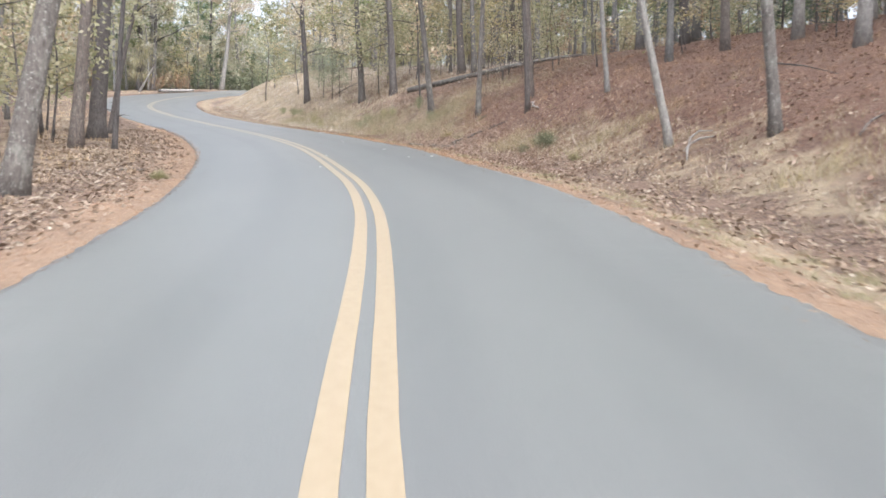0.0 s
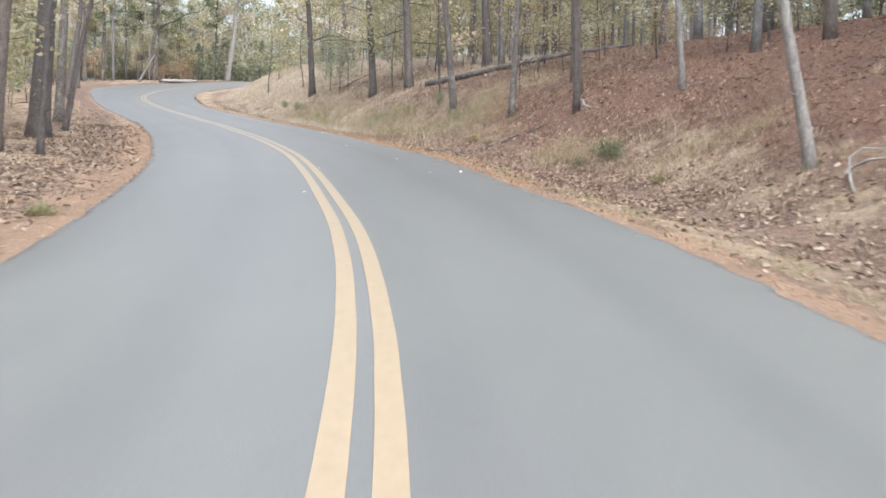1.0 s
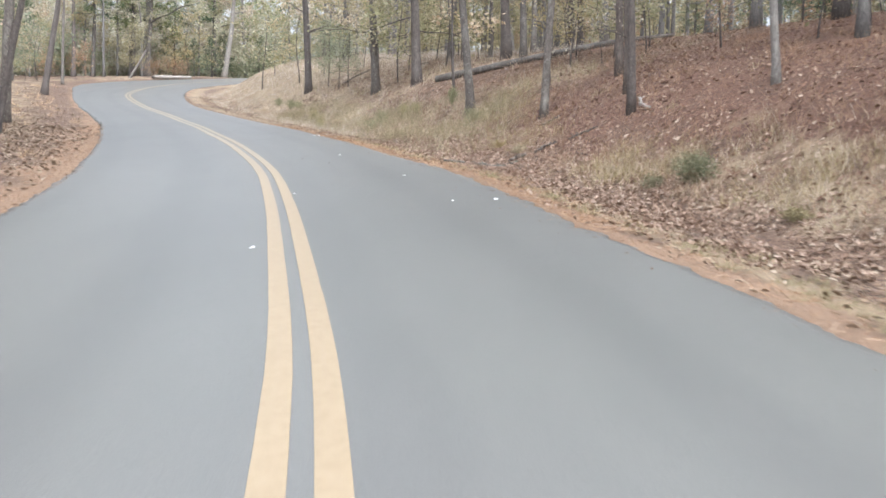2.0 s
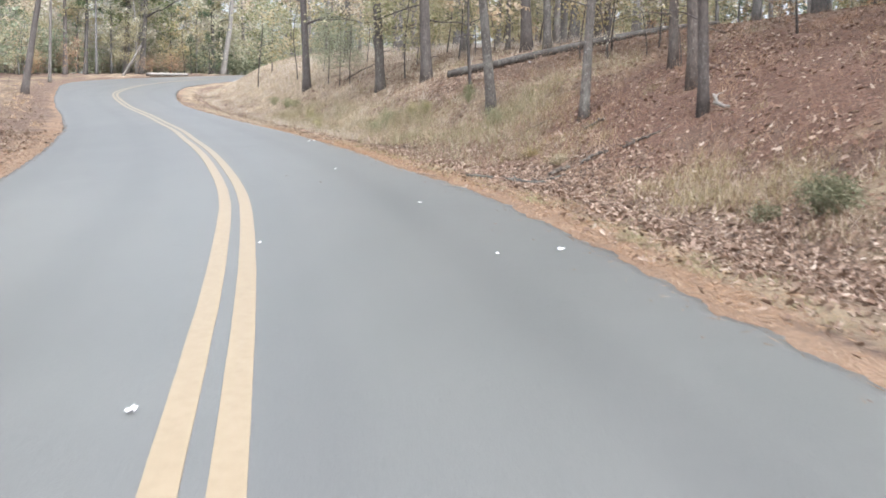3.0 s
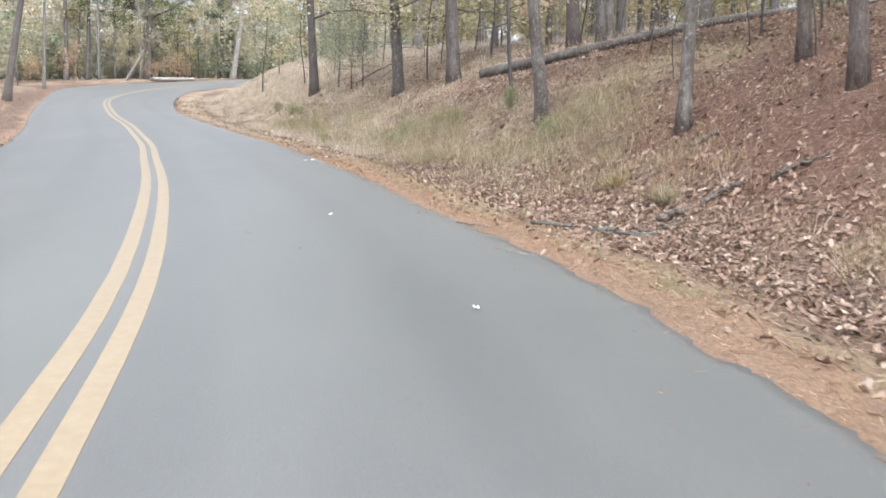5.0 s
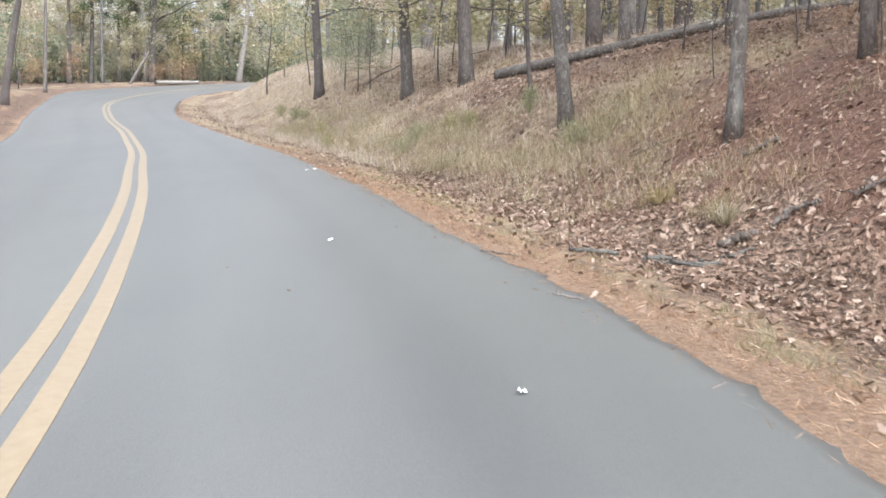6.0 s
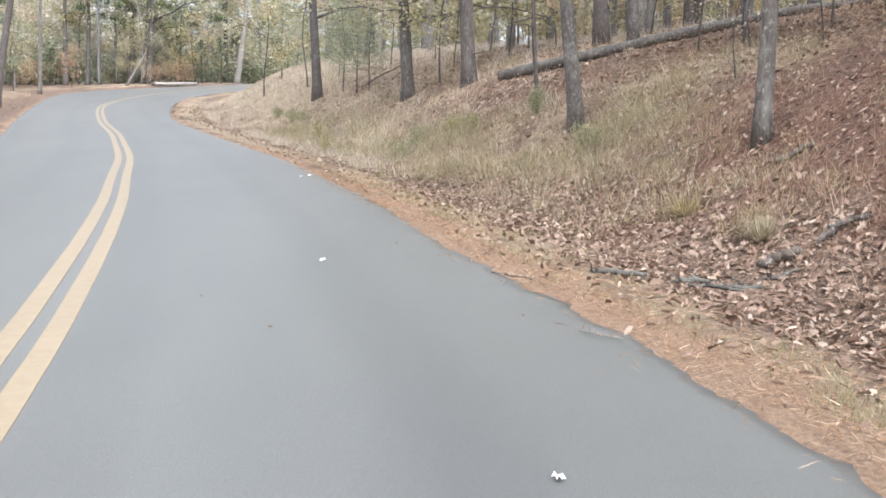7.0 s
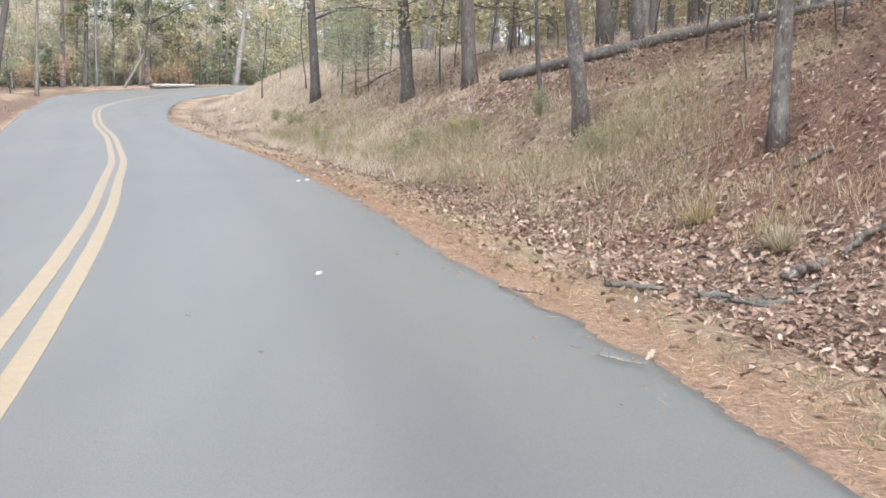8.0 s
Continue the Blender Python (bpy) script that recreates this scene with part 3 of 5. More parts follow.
trunk_here(3.21, 39.77, 0.115, 1.2, seed=15, height=14, label="slender grey-barked tree on the bank", bark_mat=BARK_GREY, low=0.5)
trunk_here(4.72, 35.4, 0.1, -3.0, "pine", 16, 18, "pine beside a bleached broken branch", BARK_PINE, NEEDLES, low=0.6, name="pine_tree", reach=2.6)
trunk_here(5.11, 37.5, 0.13, -3.0, "pine", 17, 20, "thick pine on the leaf-covered slope", BARK_PINE, NEEDLES, low=0.6, name="pine_tree", reach=2.8)
trunk_here(5.45, 40.55, 0.115, -2.5, "pine", 18, 18, "pine on the leaf-covered slope among saplings", BARK_PINE, NEEDLES, low=0.6, name="pine_tree", reach=2.6)
trunk_here(6.37, 22.2, 0.1, -12.5, seed=19, height=13, sway=0.25, label="pale-barked tree leaning towards the road", bark_mat=BARK_PALE, low=0.5, stubs=1)
trunk_here(7.1, 32.6, 0.09, -6.0, seed=20, height=12, label="thin pale tree on the leaf-covered slope", bark_mat=BARK_PALE, low=0.55, stubs=1)
trunk_here(7.59, 18.9, 0.13, -7.0, seed=21, height=15, label="oak with flared roots on the leaf-covered slope", low=0.5)
trunk_here(11.5, 33.6, 0.16, -2.0, "pine", 22, 19, "pine high on the slope", BARK_PINE, NEEDLES, low=0.55, name="pine_tree", reach=2.8)
trunk_here(12.7, 42.5, 0.22, -3.0, "pine", 23, 19, "thick dark pine high on the slope", BARK_DARK, NEEDLES, low=0.5, name="pine_tree", reach=3.0)
trunk_here(1.0, 48.65, 0.06, -4.0, seed=24, height=6, low=0.35, reach=1.4, leaves=500, limbs=7, label="small dead-looking tree in front of a fallen log", bark_mat=BARK_DARK, leaf_mat=PALE_LEAVES)
# behind the fallen log
trunk_here(3.0, 58.6, 0.1, -0.5, seed=25, label="slender tree behind a fallen log", low=0.4)
trunk_here(3.5, 55.6, 0.22, -3.0, "pine", 26, 19, "thick pine behind a fallen log", BARK_PINE, NEEDLES, low=0.5, name="pine_tree")
trunk_here(4.06, 53.6, 0.15, -2.0, seed=27, label="grey tree standing against a fallen log", low=0.45, bark_mat=BARK_GREY)
trunk_here(4.8, 56.5, 0.13, -0.5, seed=28, label="grey tree behind a fallen log", low=0.45)
trunk_here(6.9, 59.0, 0.16, -1.0, "pine", 29, 18, "pine on the ridge", BARK_PINE, NEEDLES, low=0.5, name="pine_tree")
trunk_here(7.6, 60.5, 0.15, -1.0, "pine", 30, 18, "pine on the ridge", BARK_PINE, NEEDLES, low=0.5, name="pine_tree")
# across the road
trunk_here(-6.0, 14.8, 0.2, 11.0, seed=31, height=15, sway=0.2, label="oak with mottled bark close to the road edge", low=0.5)
trunk_here(-9.66, 28.65, 0.2, 5.0, "pine", 32, 18, "straight pine at the edge of the woods", BARK_PINE, NEEDLES, low=0.6, name="pine_tree")
trunk_here(-10.88, 34.5, 0.3, 5.0, seed=33, height=17, label="stout dark oak with a broken branch by the woods", low=0.45, bark_mat=BARK_DARK, stubs=6)
trunk_here(-8.36, 28.1, 0.085, 5.0, seed=34, height=11, label="slim tree beside a stout oak", low=0.5, bark_mat=BARK_DARK)
trunk_here(-8.3, 18.4, 0.19, 8.0, seed=39, height=15, label="dark trunk behind a mottled oak by the road", low=0.5, bark_mat=BARK_DARK)
trunk_here(-11.9, 39.4, 0.11, 13.0, seed=35, height=11, sway=0.3, label="slim crooked tree leaning over the verge", low=0.4, bark_mat=BARK_DARK, leaf_mat=PALE_LEAVES)
trunk_here(-14.5, 46.0, 0.2, 3.0, seed=36, label="oak at the edge of the woods", low=0.4, leaf_mat=PALE_LEAVES)
trunk_here(-26.5, 80.5, 0.24, 9.0, seed=37, height=15, label="dark crooked oak beside the bend", low=0.4, bark_mat=BARK_DARK)
trunk_here(-32.9, 101.3, 0.15, 1.6, seed=38, label="grey trunk beside the bend", low=0.45, bark_mat=BARK_GREY, leaf_mat=PALE_LEAVES)

# ---- the woods behind, from a few grown trees set again and again ----
STOCK = [
    grow("oak", 101, 15, 0.16, (2, 1), 0.5, 0.2, 3.9, 16, 2100, 0.28, OAK_LEAVES, BARK_HAZY, "oak with yellow-green autumn leaves in the woods", 3, "oak_tree"),
    grow("oak", 102, 14, 0.14, (-2, 2), 0.6, 0.18, 3.6, 16, 2000, 0.28, PALE_LEAVES, BARK_HAZY, "grey-barked oak with pale tan leaves in the woods", 3, "oak_tree"),
    grow("oak", 103, 16, 0.19, (1, -2), 0.4, 0.22, 4.0, 16, 2100, 0.28, GREEN_LEAVES, BARK_HAZY, "broad tree still in green leaf in the woods", 3, "oak_tree"),
    grow("pine", 104, 19, 0.16, (-1, 0), 0.15, 0.35, 2.9, 20, 2300, 0.3, NEEDLES, BARK_HAZY, "tall straight pine with a bare lower trunk", 7, "pine_tree"),
    grow("pine", 105, 17, 0.13, (1.5, 1), 0.2, 0.3, 2.6, 20, 2200, 0.3, NEEDLES, BARK_HAZY, "slim grey pine with dead twigs below its crown", 9, "pine_tree"),
    grow("oak", 106, 11, 0.085, (-3, 1), 0.7, 0.2, 2.8, 13, 1400, 0.24, PALE_LEAVES, BARK_PALE, "slender pale-barked tree with thin autumn leaves", 2, "oak_tree"),
]
SAPLINGS = [
    grow("oak", 111, 4.2, 0.025, (4, 1), 0.3, 0.15, 1.3, 12, 700, 0.13, OAK_LEAVES, BARK_DARK, "thin sapling with yellow leaves", 0, "sapling"),
    grow("oak", 112, 3.4, 0.02, (-6, 2), 0.35, 0.35, 1.0, 8, 160, 0.1, PALE_LEAVES, BARK_DARK, "thin nearly bare sapling", 0, "sapling"),
    grow("oak", 113, 5.0, 0.03, (3, -3), 0.4, 0.18, 1.6, 13, 950, 0.13, OAK_LEAVES, BARK_DARK, "young tree with thin yellow-green leaves", 0, "sapling"),
    grow("oak", 114, 2.6, 0.014, (2, 5), 0.2, 0.08, 1.0, 14, 700, 0.11, BROWN_LEAVES, BARK_DARK, "low shrub with rust-brown leaves", 0, "shrub"),
]
EVERGREENS = [
    grow("cedar", 121, 4.2, 0.035, (1, 0), 0.15, 0.25, 1.5, 34, 2500, 0.11, SOFT_NEEDLES, BARK_DARK, "young bushy pine with grey-green needles", 0, "young_pine"),
    grow("cedar", 122, 7.5, 0.09, (0, 1), 0.15, 0.06, 2.4, 40, 5200, 0.14, NEEDLES, BARK_DARK, "dense dark green cedar at the edge of the woods", 0, "cedar_tree"),
]
USED = set()


def plant(stock, x, y, turn, size, group):
    if stock.name in USED:
        ob = copy_thing(stock, Matrix.Identity(4))
    else:
        USED.add(stock.name)
        ob = stock
    stand(ob, x, y, turn, size)
    tagged(ob, group=group)
    return ob


def fill(rng, tries, zone, keep, gap, choose, group, near=1.3, sizes=(0.8, 1.2)):
    """Scatter things over a rectangle where keep(x, y, d, e) allows it, no closer than gap."""
    done = []
    for _ in range(tries):
        x, y = rng.uniform(zone[0], zone[1]), rng.uniform(zone[2], zone[3])
        s = float(across(x, y)[0])
        if not keep(x, y, s - right_w(y), -s - left_w(y), rng):
            continue
        if any((x - a) ** 2 + (y - b) ** 2 < gap * gap for a, b in done) or any((x - a) ** 2 + (y - b) ** 2 < near * near for a, b in TAKEN):
            continue
        done.append((x, y))
        plant(choose(rng), x, y, rng.uniform(0, 360), rng.uniform(*sizes), group)
    TAKEN.extend(done)


rng = random.Random(5)
# the slope above the road: open below, thicker towards the crest
fill(rng, 210, (6, 38, -4, 118), lambda x, y, d, e, r: d > 9.5 and not (y < 50 and d < 15 and r.random() < 0.7) and not (d < 11.5 and 44 < y < 62), 3.0,
     lambda r: r.choice([STOCK[0], STOCK[1], STOCK[3], STOCK[3], STOCK[4], STOCK[4], STOCK[2]]), "trees on the slope")
fill(rng, 80, (-24, 14, 60, 122), lambda x, y, d, e, r: d > 8.5, 3.2,
     lambda r: r.choice([STOCK[0], STOCK[1], STOCK[2], STOCK[3], STOCK[5]]), "trees on the slope")
# the woods across the road
fill(rng, 180, (-52, -5, -4, 128), lambda x, y, d, e, r: e > (5.0 if y > 36 else 6.5), 3.2,
     lambda r: r.choice([STOCK[0], STOCK[1], STOCK[1], STOCK[3], STOCK[4], STOCK[5]]), "trees across the road")
# beyond the bend
fill(rng, 170, (-85, 30, 122, 185), lambda x, y, d, e, r: e > 6 or d > 6, 3.6,
     lambda r: r.choice([STOCK[0], STOCK[2], STOCK[2], STOCK[3], STOCK[1], STOCK[4]]), "trees beyond the bend", sizes=(0.9, 1.25))

# undergrowth
fill(rng, 130, (2, 30, 26, 100), lambda x, y, d, e, r: d > (8.0 if y > 42 else 9.0), 1.5, lambda r: r.choice(SAPLINGS), "saplings on the slope", 0.6, (0.7, 1.3))
fill(rng, 40, (-20, 6, 62, 120), lambda x, y, d, e, r: d > 7.0, 1.6, lambda r: r.choice(SAPLINGS[:3]), "saplings on the slope", 0.6, (0.7, 1.3))
fill(rng, 120, (-50, -6, 8, 125), lambda x, y, d, e, r: 4.2 < e < 24, 1.6, lambda r: r.choice(SAPLINGS), "saplings across the road", 0.6, (0.8, 1.5))
fill(rng, 70, (-60, -10, 112, 150), lambda x, y, d, e, r: 3.5 < e < 24, 1.8, lambda r: r.choice([SAPLINGS[3], SAPLINGS[1], SAPLINGS[0], SAPLINGS[2]]), "shrubs beyond the bend", 0.6, (0.8, 1.6))

# single young growth that stands out
for x, y, k, size in ((4.9, 45.8, 1, 1.1), (3.85, 43.2, 1, 0.7), (5.6, 44.0, 1, 0.8), (4.3, 47.5, 2, 0.9), (4.9, 46.4, 2, 1.0), (5.4, 48.0, 0, 1.2), (6.2, 45.2, 2, 0.9), (5.6, 40.4, 1, 0.9),
                      (6.9, 43.5, 2, 0.9), (7.6, 46.0, 0, 1.2), (-1.3, 57.0, 2, 1.1), (0.9, 58.8, 2, 1.2), (1.7, 60.4, 2, 1.1), (-0.9, 60.5, 0, 1.2), (2.4, 57.9, 0, 1.0),
                      (-7.6, 71.5, 2, 1.2), (-5.2, 73.5, 2, 1.2), (-11.0, 78.5, 2, 1.4), (-3.6, 68.5, 1, 1.3), (-1.6, 65.0, 1, 1.2),
                      (0.5, 64.0, 2, 1.2), (1.8, 67.0, 2, 1.4), (3.5, 64.5, 0, 1.5), (8.3, 40.2, 2, 1.0), (9.5, 36.5, 0, 1.0)):
    plant(SAPLINGS[k], x, y, x * 70 % 360, size, "saplings on the slope")
for x, y, k, size in ((-4.55, 63.4, 0, 0.8), (-4.0, 62.6, 0, 0.75), (-5.3, 65.4, 0, 0.9), (-6.0, 69.9, 0, 0.8), (-27.3, 128.4, 1, 0.62), (-25.6, 130.0, 1, 0.66), (-26.3, 141.0, 1, 0.85), (-31.0, 133.5, 1, 1.2), (-22.0, 143.0, 1, 0.8), (-11.0, 84.0, 0, 1.1), (-20.0, 139.5, 1, 0.6)):
    plant(EVERGREENS[k], x, y, x * 50 % 360, size, "evergreens at the wood's edge")
for x, y, size in ((-11.2, 31.0, 1.5), (-12.6, 34.0, 1.7), (-13.8, 37.5, 1.6), (-10.6, 27.0, 1.3), (-9.9, 22.5, 1.2), (-15.0, 41.0, 1.6)):
    plant(SAPLINGS[2], x, y, x * 90 % 360, size, "saplings across the road")
for x, y, size in ((-30.4, 123.0, 0.8), (-29.4, 123.4, 0.9), (-28.4, 123.8, 0.9), (-27.6, 124.6, 0.75), (-31.4, 123.6, 0.7)):
    plant(SAPLINGS[3], x, y, x * 90 % 360, size, "shrubs beyond the bend")

# trunks that show at the far bend
trunk_here(-34.6, 128.0, 0.38, 3.0, seed=61, height=19, label="thick grey oak at the far bend", low=0.3, reach=5.0, leaves=4200, leaf=0.26)
bough_tree = trunk_here(-32.2, 126.0, 0.32, 3.0, seed=62, height=18, label="oak with one long bough reaching over the bend", low=0.45, reach=4.6, leaves=3600, leaf=0.26)
v, f = tube([tuple(q) for q in glide([(0.2, 0, 6.0), (1.4, -0.4, 6.75), (2.7, -0.8, 7.15), (4.2, -1.2, 7.95), (5.8, -1.6, 8.2)], 4)], [0.13 * (1 - 0.045 * i) for i in range(17)], 8, 0.1, random.Random(3))
part("bough", mesh_of("bough", v, f, BARK_DARK), bough_tree, "long bare dark bough")
trunk_here(-25.2, 135.5, 0.36, 9.0, seed=63, height=18, label="pale trunk leaning over the far bend", bark_mat=BARK_PALE, low=0.4, reach=4.4, leaves=3600, leaf=0.26, leaf_mat=PALE_LEAVES)
trunk_here(-27.4, 140.0, 0.3, 0.0, seed=64, label="dark trunk beyond the bend", bark_mat=BARK_DARK, low=0.35, reach=4.4, leaves=3600, leaf=0.26)
trunk_here(-40.0, 124.0, 0.27, 0.8, seed=65, label="dark trunk beyond the bend", bark_mat=BARK_DARK, low=0.4, reach=4.0, leaves=3200, leaf=0.26)
trunk_here(-38.3, 125.5, 0.25, 1.5, seed=66, label="grey trunk beyond the bend", low=0.4, reach=4.0, leaves=3200, leaf=0.26, leaf_mat=PALE_LEAVES)


# ---- distant woods: uneven masses of leaf behind the trees, haze in their colour ----
def distant_woods(name, seed, rows, mat, label):
    r = np.random.RandomState(seed)
    out = []
    for x, y, wide, tall, count in rows:
        base = gz(x, y)
        k = r.normal(0, 1, (max(6, count // 28), 3))
        k /= np.linalg.norm(k, axis=1, keepdims=True)
        k *= r.uniform(0.35, 1.0, (len(k), 1))
        c = np.array([x, y, base + tall * 0.5]) + k * np.array([wide, wide, tall * 0.52])
        c = np.repeat(c, 28, axis=0)
        c[:, 2] = np.maximum(c[:, 2], base + 0.1)
        out.append(leaf_quads(r, c, 0.42, 0.5, 0.55, 0.3))
    return tagged(new(name, quads_mesh(name, np.concatenate(out), mat)), label, "woods", kind="stuff")


def woods_rows(seed, n, zone, off, wide, tall, count):
    r, rows = random.Random(seed), []
    while len(rows) < n:
        x, y = r.uniform(zone[0], zone[1]), r.uniform(zone[2], zone[3])
        s = float(across(x, y)[0])
        if s > right_w(y) + off or -s > left_w(y) + off:
            rows.append((x, y, wide * r.uniform(0.7, 1.3), tall * r.uniform(0.6, 1.3), count))
    return rows


distant_woods("distant_woods", 1, woods_rows(1, 75, (-110, 35, 148, 200), 9, 4.0, 12.0, 700), HAZY_OAK, "distant autumn woods beyond the bend")
distant_woods("distant_woods", 2, woods_rows(2, 60, (-100, 30, 136, 180), 9, 3.4, 7.0, 620), HAZY_GREEN, "distant green undergrowth beyond the bend")
distant_woods("distant_woods", 3, woods_rows(3, 45, (-105, -48, 0, 150), 30, 4.0, 8.0, 560), HAZY_PALE, "distant pale woods across the road")
distant_woods("distant_woods", 4, woods_rows(4, 50, (24, 75, 10, 160), 20, 4.0, 7.0, 560), HAZY_GREEN, "distant green woods over the crest of the slope")
distant_woods("distant_woods", 5, woods_rows(5, 30, (-12, 26, 78, 140), 18, 3.4, 6.0, 560), HAZY_OAK, "distant autumn woods over the crest of the bank")
distant_woods("distant_woods", 7, woods_rows(7, 34, (-64, -8, 124, 146), 9, 3.0, 9.0, 560), HAZY_PALE, "pale autumn undergrowth at the edge of the woods beyond the bend")
distant_woods("distant_woods", 8, woods_rows(8, 60, (-120, 15, 150, 190), 9, 5.0, 30.0, 1500), HAZY_OAK, "tall distant autumn woods beyond the bend")
distant_woods("distant_woods", 9, woods_rows(9, 40, (-68, -30, 60, 128), 9, 3.2, 8.0, 560), HAZY_GREEN, "green and tan undergrowth in the woods across the road")
distant_woods("distant_woods", 6, woods_rows(6, 45, (-75, -12, 138, 165), 10, 3.6, 11.0, 700), HAZY_PALE, "distant pale autumn woods beyond the bend")
distant_woods("distant_woods", 10, woods_rows(10, 60, (-66, -4, 125, 152), 6.5, 2.6, 3.6, 300), HAZY_GREEN, "low green undergrowth beyond the bend")
distant_woods("distant_woods", 11, woods_rows(11, 40, (-66, -4, 125, 150), 7, 3.0, 13.0, 420), HAZY_OAK, "yellow-green foliage over the bend")

for x, y, size in ((15.5, 24.0, 0.55), (18.0, 30.0, 0.7), (14.5, 33.0, 0.5), (20.5, 37.0, 0.7), (16.5, 41.0, 0.6), (13.5, 47.5, 0.5), (19.5, 46.5, 0.7), (24.0, 33.0, 0.8), (17.0, 54.0, 0.6), (12.0, 56.0, 0.45), (23.0, 42.0, 0.8), (21.0, 25.0, 0.7), (17.5, 19.0, 0.6)):
    plant(EVERGREENS[1], x, y, x * 50 % 360, size, "evergreens on the slope")

# ---- fallen wood ----
def fallen(name, points, radii, mat, label, seed, stubs=0, sides=9, category="log"):
    r = random.Random(seed)
    pts = glide(points, 5)
    rad = np.interp(np.linspace(0, 1, len(pts)), np.linspace(0, 1, len(radii)), radii)
    if category == "branch":
        pts = np.array(pts) + np.array([(r.gauss(0, 0.5), r.gauss(0, 0.6), r.uniform(-0.2, 0.9)) for _ in pts]) * np.array(rad)[:, None]
    stem = tube([tuple(p) for p in pts], list(rad), sides, 0.13 if category == "branch" else 0.09, r)
    if not stubs:
        return tagged(new(name, mesh_of(name, *stem, mat)), label, category)
    root = tagged(new(name), label, category)
    part("stem", mesh_of("stem", *stem, mat), root)
    for _ in range(stubs):
        i = r.randint(1, len(pts) - 2)
        p, a = Vector(pts[i]), r.uniform(0, 6.28)
        d = Vector((math.cos(a) * 0.8, math.sin(a) * 0.5, r.uniform(0.05, 0.5))).normalized()
        l2 = r.uniform(0.5, 1.0) * rad[i] * 9
        part("twig", mesh_of("twig", *tube([p, p + d * l2 * 0.5 + Vector((0, 0, 0.02)), p + d * l2], [rad[i] * 0.45, rad[i] * 0.3, rad[i] * 0.12], 5, 0.1, r), mat), root)
    return root


def lying(rows, lift):
    return [(x, y, gz(x, y) + lift) for x, y in rows]


fallen("fallen_log", lying([(0.42, 53.8), (1.15, 53.15), (2.0, 52.35), (3.15, 51.6), (4.6, 51.15), (6.0, 51.2), (8.0, 51.6), (10.0, 52.0)], 0.12),
       [0.165, 0.17, 0.165, 0.16, 0.15, 0.135, 0.12, 0.08], LOG_BARK, "long grey fallen log lying along the bank", 1, 0, 14)
fallen("fallen_branch", lying([(2.49, 35.85), (2.64, 35.98), (2.8, 36.1), (2.95, 36.02), (3.06, 35.98)], 0.055), [0.022, 0.034, 0.032, 0.03, 0.02], BRANCH, "dark crooked fallen branch on the leafy bank", 2, 1, 7, "branch")
fallen("fallen_branch", lying([(1.92, 35.7), (2.1, 35.72), (2.3, 35.74)], 0.06), [0.04, 0.046, 0.038], BRANCH, "short thick piece of grey branch among leaves", 3, 0, 7, "branch")
fallen("fallen_branch", lying([(3.05, 38.75), (3.27, 38.7), (3.48, 38.63)], 0.03), [0.025, 0.042, 0.03], BRANCH, "short grey branch on the leafy bank", 4, 1, 7, "branch")
fallen("fallen_branch", lying([(3.31, 35.77), (3.46, 35.8), (3.62, 35.78), (3.8, 35.72), (3.99, 35.64)], 0.06), [0.02, 0.03, 0.028, 0.02, 0.01], BRANCH, "grey heap of crooked dead twigs on the slope", 6, 9, 6, "branch")
fallen("fallen_branch", lying([(3.12, 34.6), (3.28, 34.3), (3.44, 33.95)], 0.02), [0.01, 0.016, 0.008], BRANCH, "thin dark stick on the slope", 17, 2, 5, "branch")
for k, (rows, radii, label) in enumerate((
        ([(1.02, 35.27), (1.16, 35.33), (1.34, 35.25)], [0.02, 0.034, 0.016], "grey mossy rotten branch lying in the ditch"),
        ([(1.42, 35.2), (1.56, 35.12), (1.77, 35.14)], [0.014, 0.03, 0.02], "grey mossy rotten branch lying in the ditch"),
        ([(0.3, 35.5), (0.52, 35.53), (0.8, 35.46)], [0.018, 0.03, 0.02], "weathered stick half under leaves in the ditch"),
        ([(1.1, 35.1), (1.3, 35.12), (1.55, 35.0)], [0.014, 0.02, 0.012], "weathered stick half under leaves in the ditch"),
        ([(1.8, 35.35), (2.0, 35.28), (2.16, 35.36)], [0.014, 0.022, 0.012], "weathered stick half under leaves in the ditch"))):
    fallen("fallen_branch", lying(rows, 0.04), radii, ROTTEN, label, 70 + k, 2, 7, "branch")
fallen("broken_branch", [(x, y, gz(x, y) + h) for x, y, h in ((4.84, 35.2, 0.32), (4.89, 35.07, 0.14), (5.06, 34.95, 0.03))], [0.03, 0.045, 0.03], BLEACHED, "bleached broken branch at the foot of a pine", 7, 2, 7, "branch")
fork = tagged(new("dead_branch"), "bleached forked dead branch on the slope", "branch")
for rows, radii in (([(6.19, 20.3, 0.03), (6.33, 20.75, 0.1), (6.47, 21.1, 0.14), (6.68, 20.95, 0.2), (6.92, 20.75, 0.12)], [0.02, 0.032, 0.036, 0.032, 0.016]),
                    ([(6.47, 21.1, 0.14), (6.58, 21.35, 0.22), (6.76, 21.3, 0.26), (6.95, 20.95, 0.2)], [0.028, 0.028, 0.024, 0.012]),
                    ([(6.36, 21.1, 0.02), (6.42, 21.1, 0.1), (6.48, 21.12, 0.14)], [0.012, 0.018, 0.02])):
    pts = [(x, y, gz(x, y) + h) for x, y, h in rows]
    rad = np.interp(np.linspace(0, 1, len(pts)), np.linspace(0, 1, len(radii)), radii)
    part("arm", mesh_of("arm", *tube([tuple(q) for q in pts], [0.8 * q for q in rad], 7, 0.18, random.Random(8)), BLEACHED), fork)
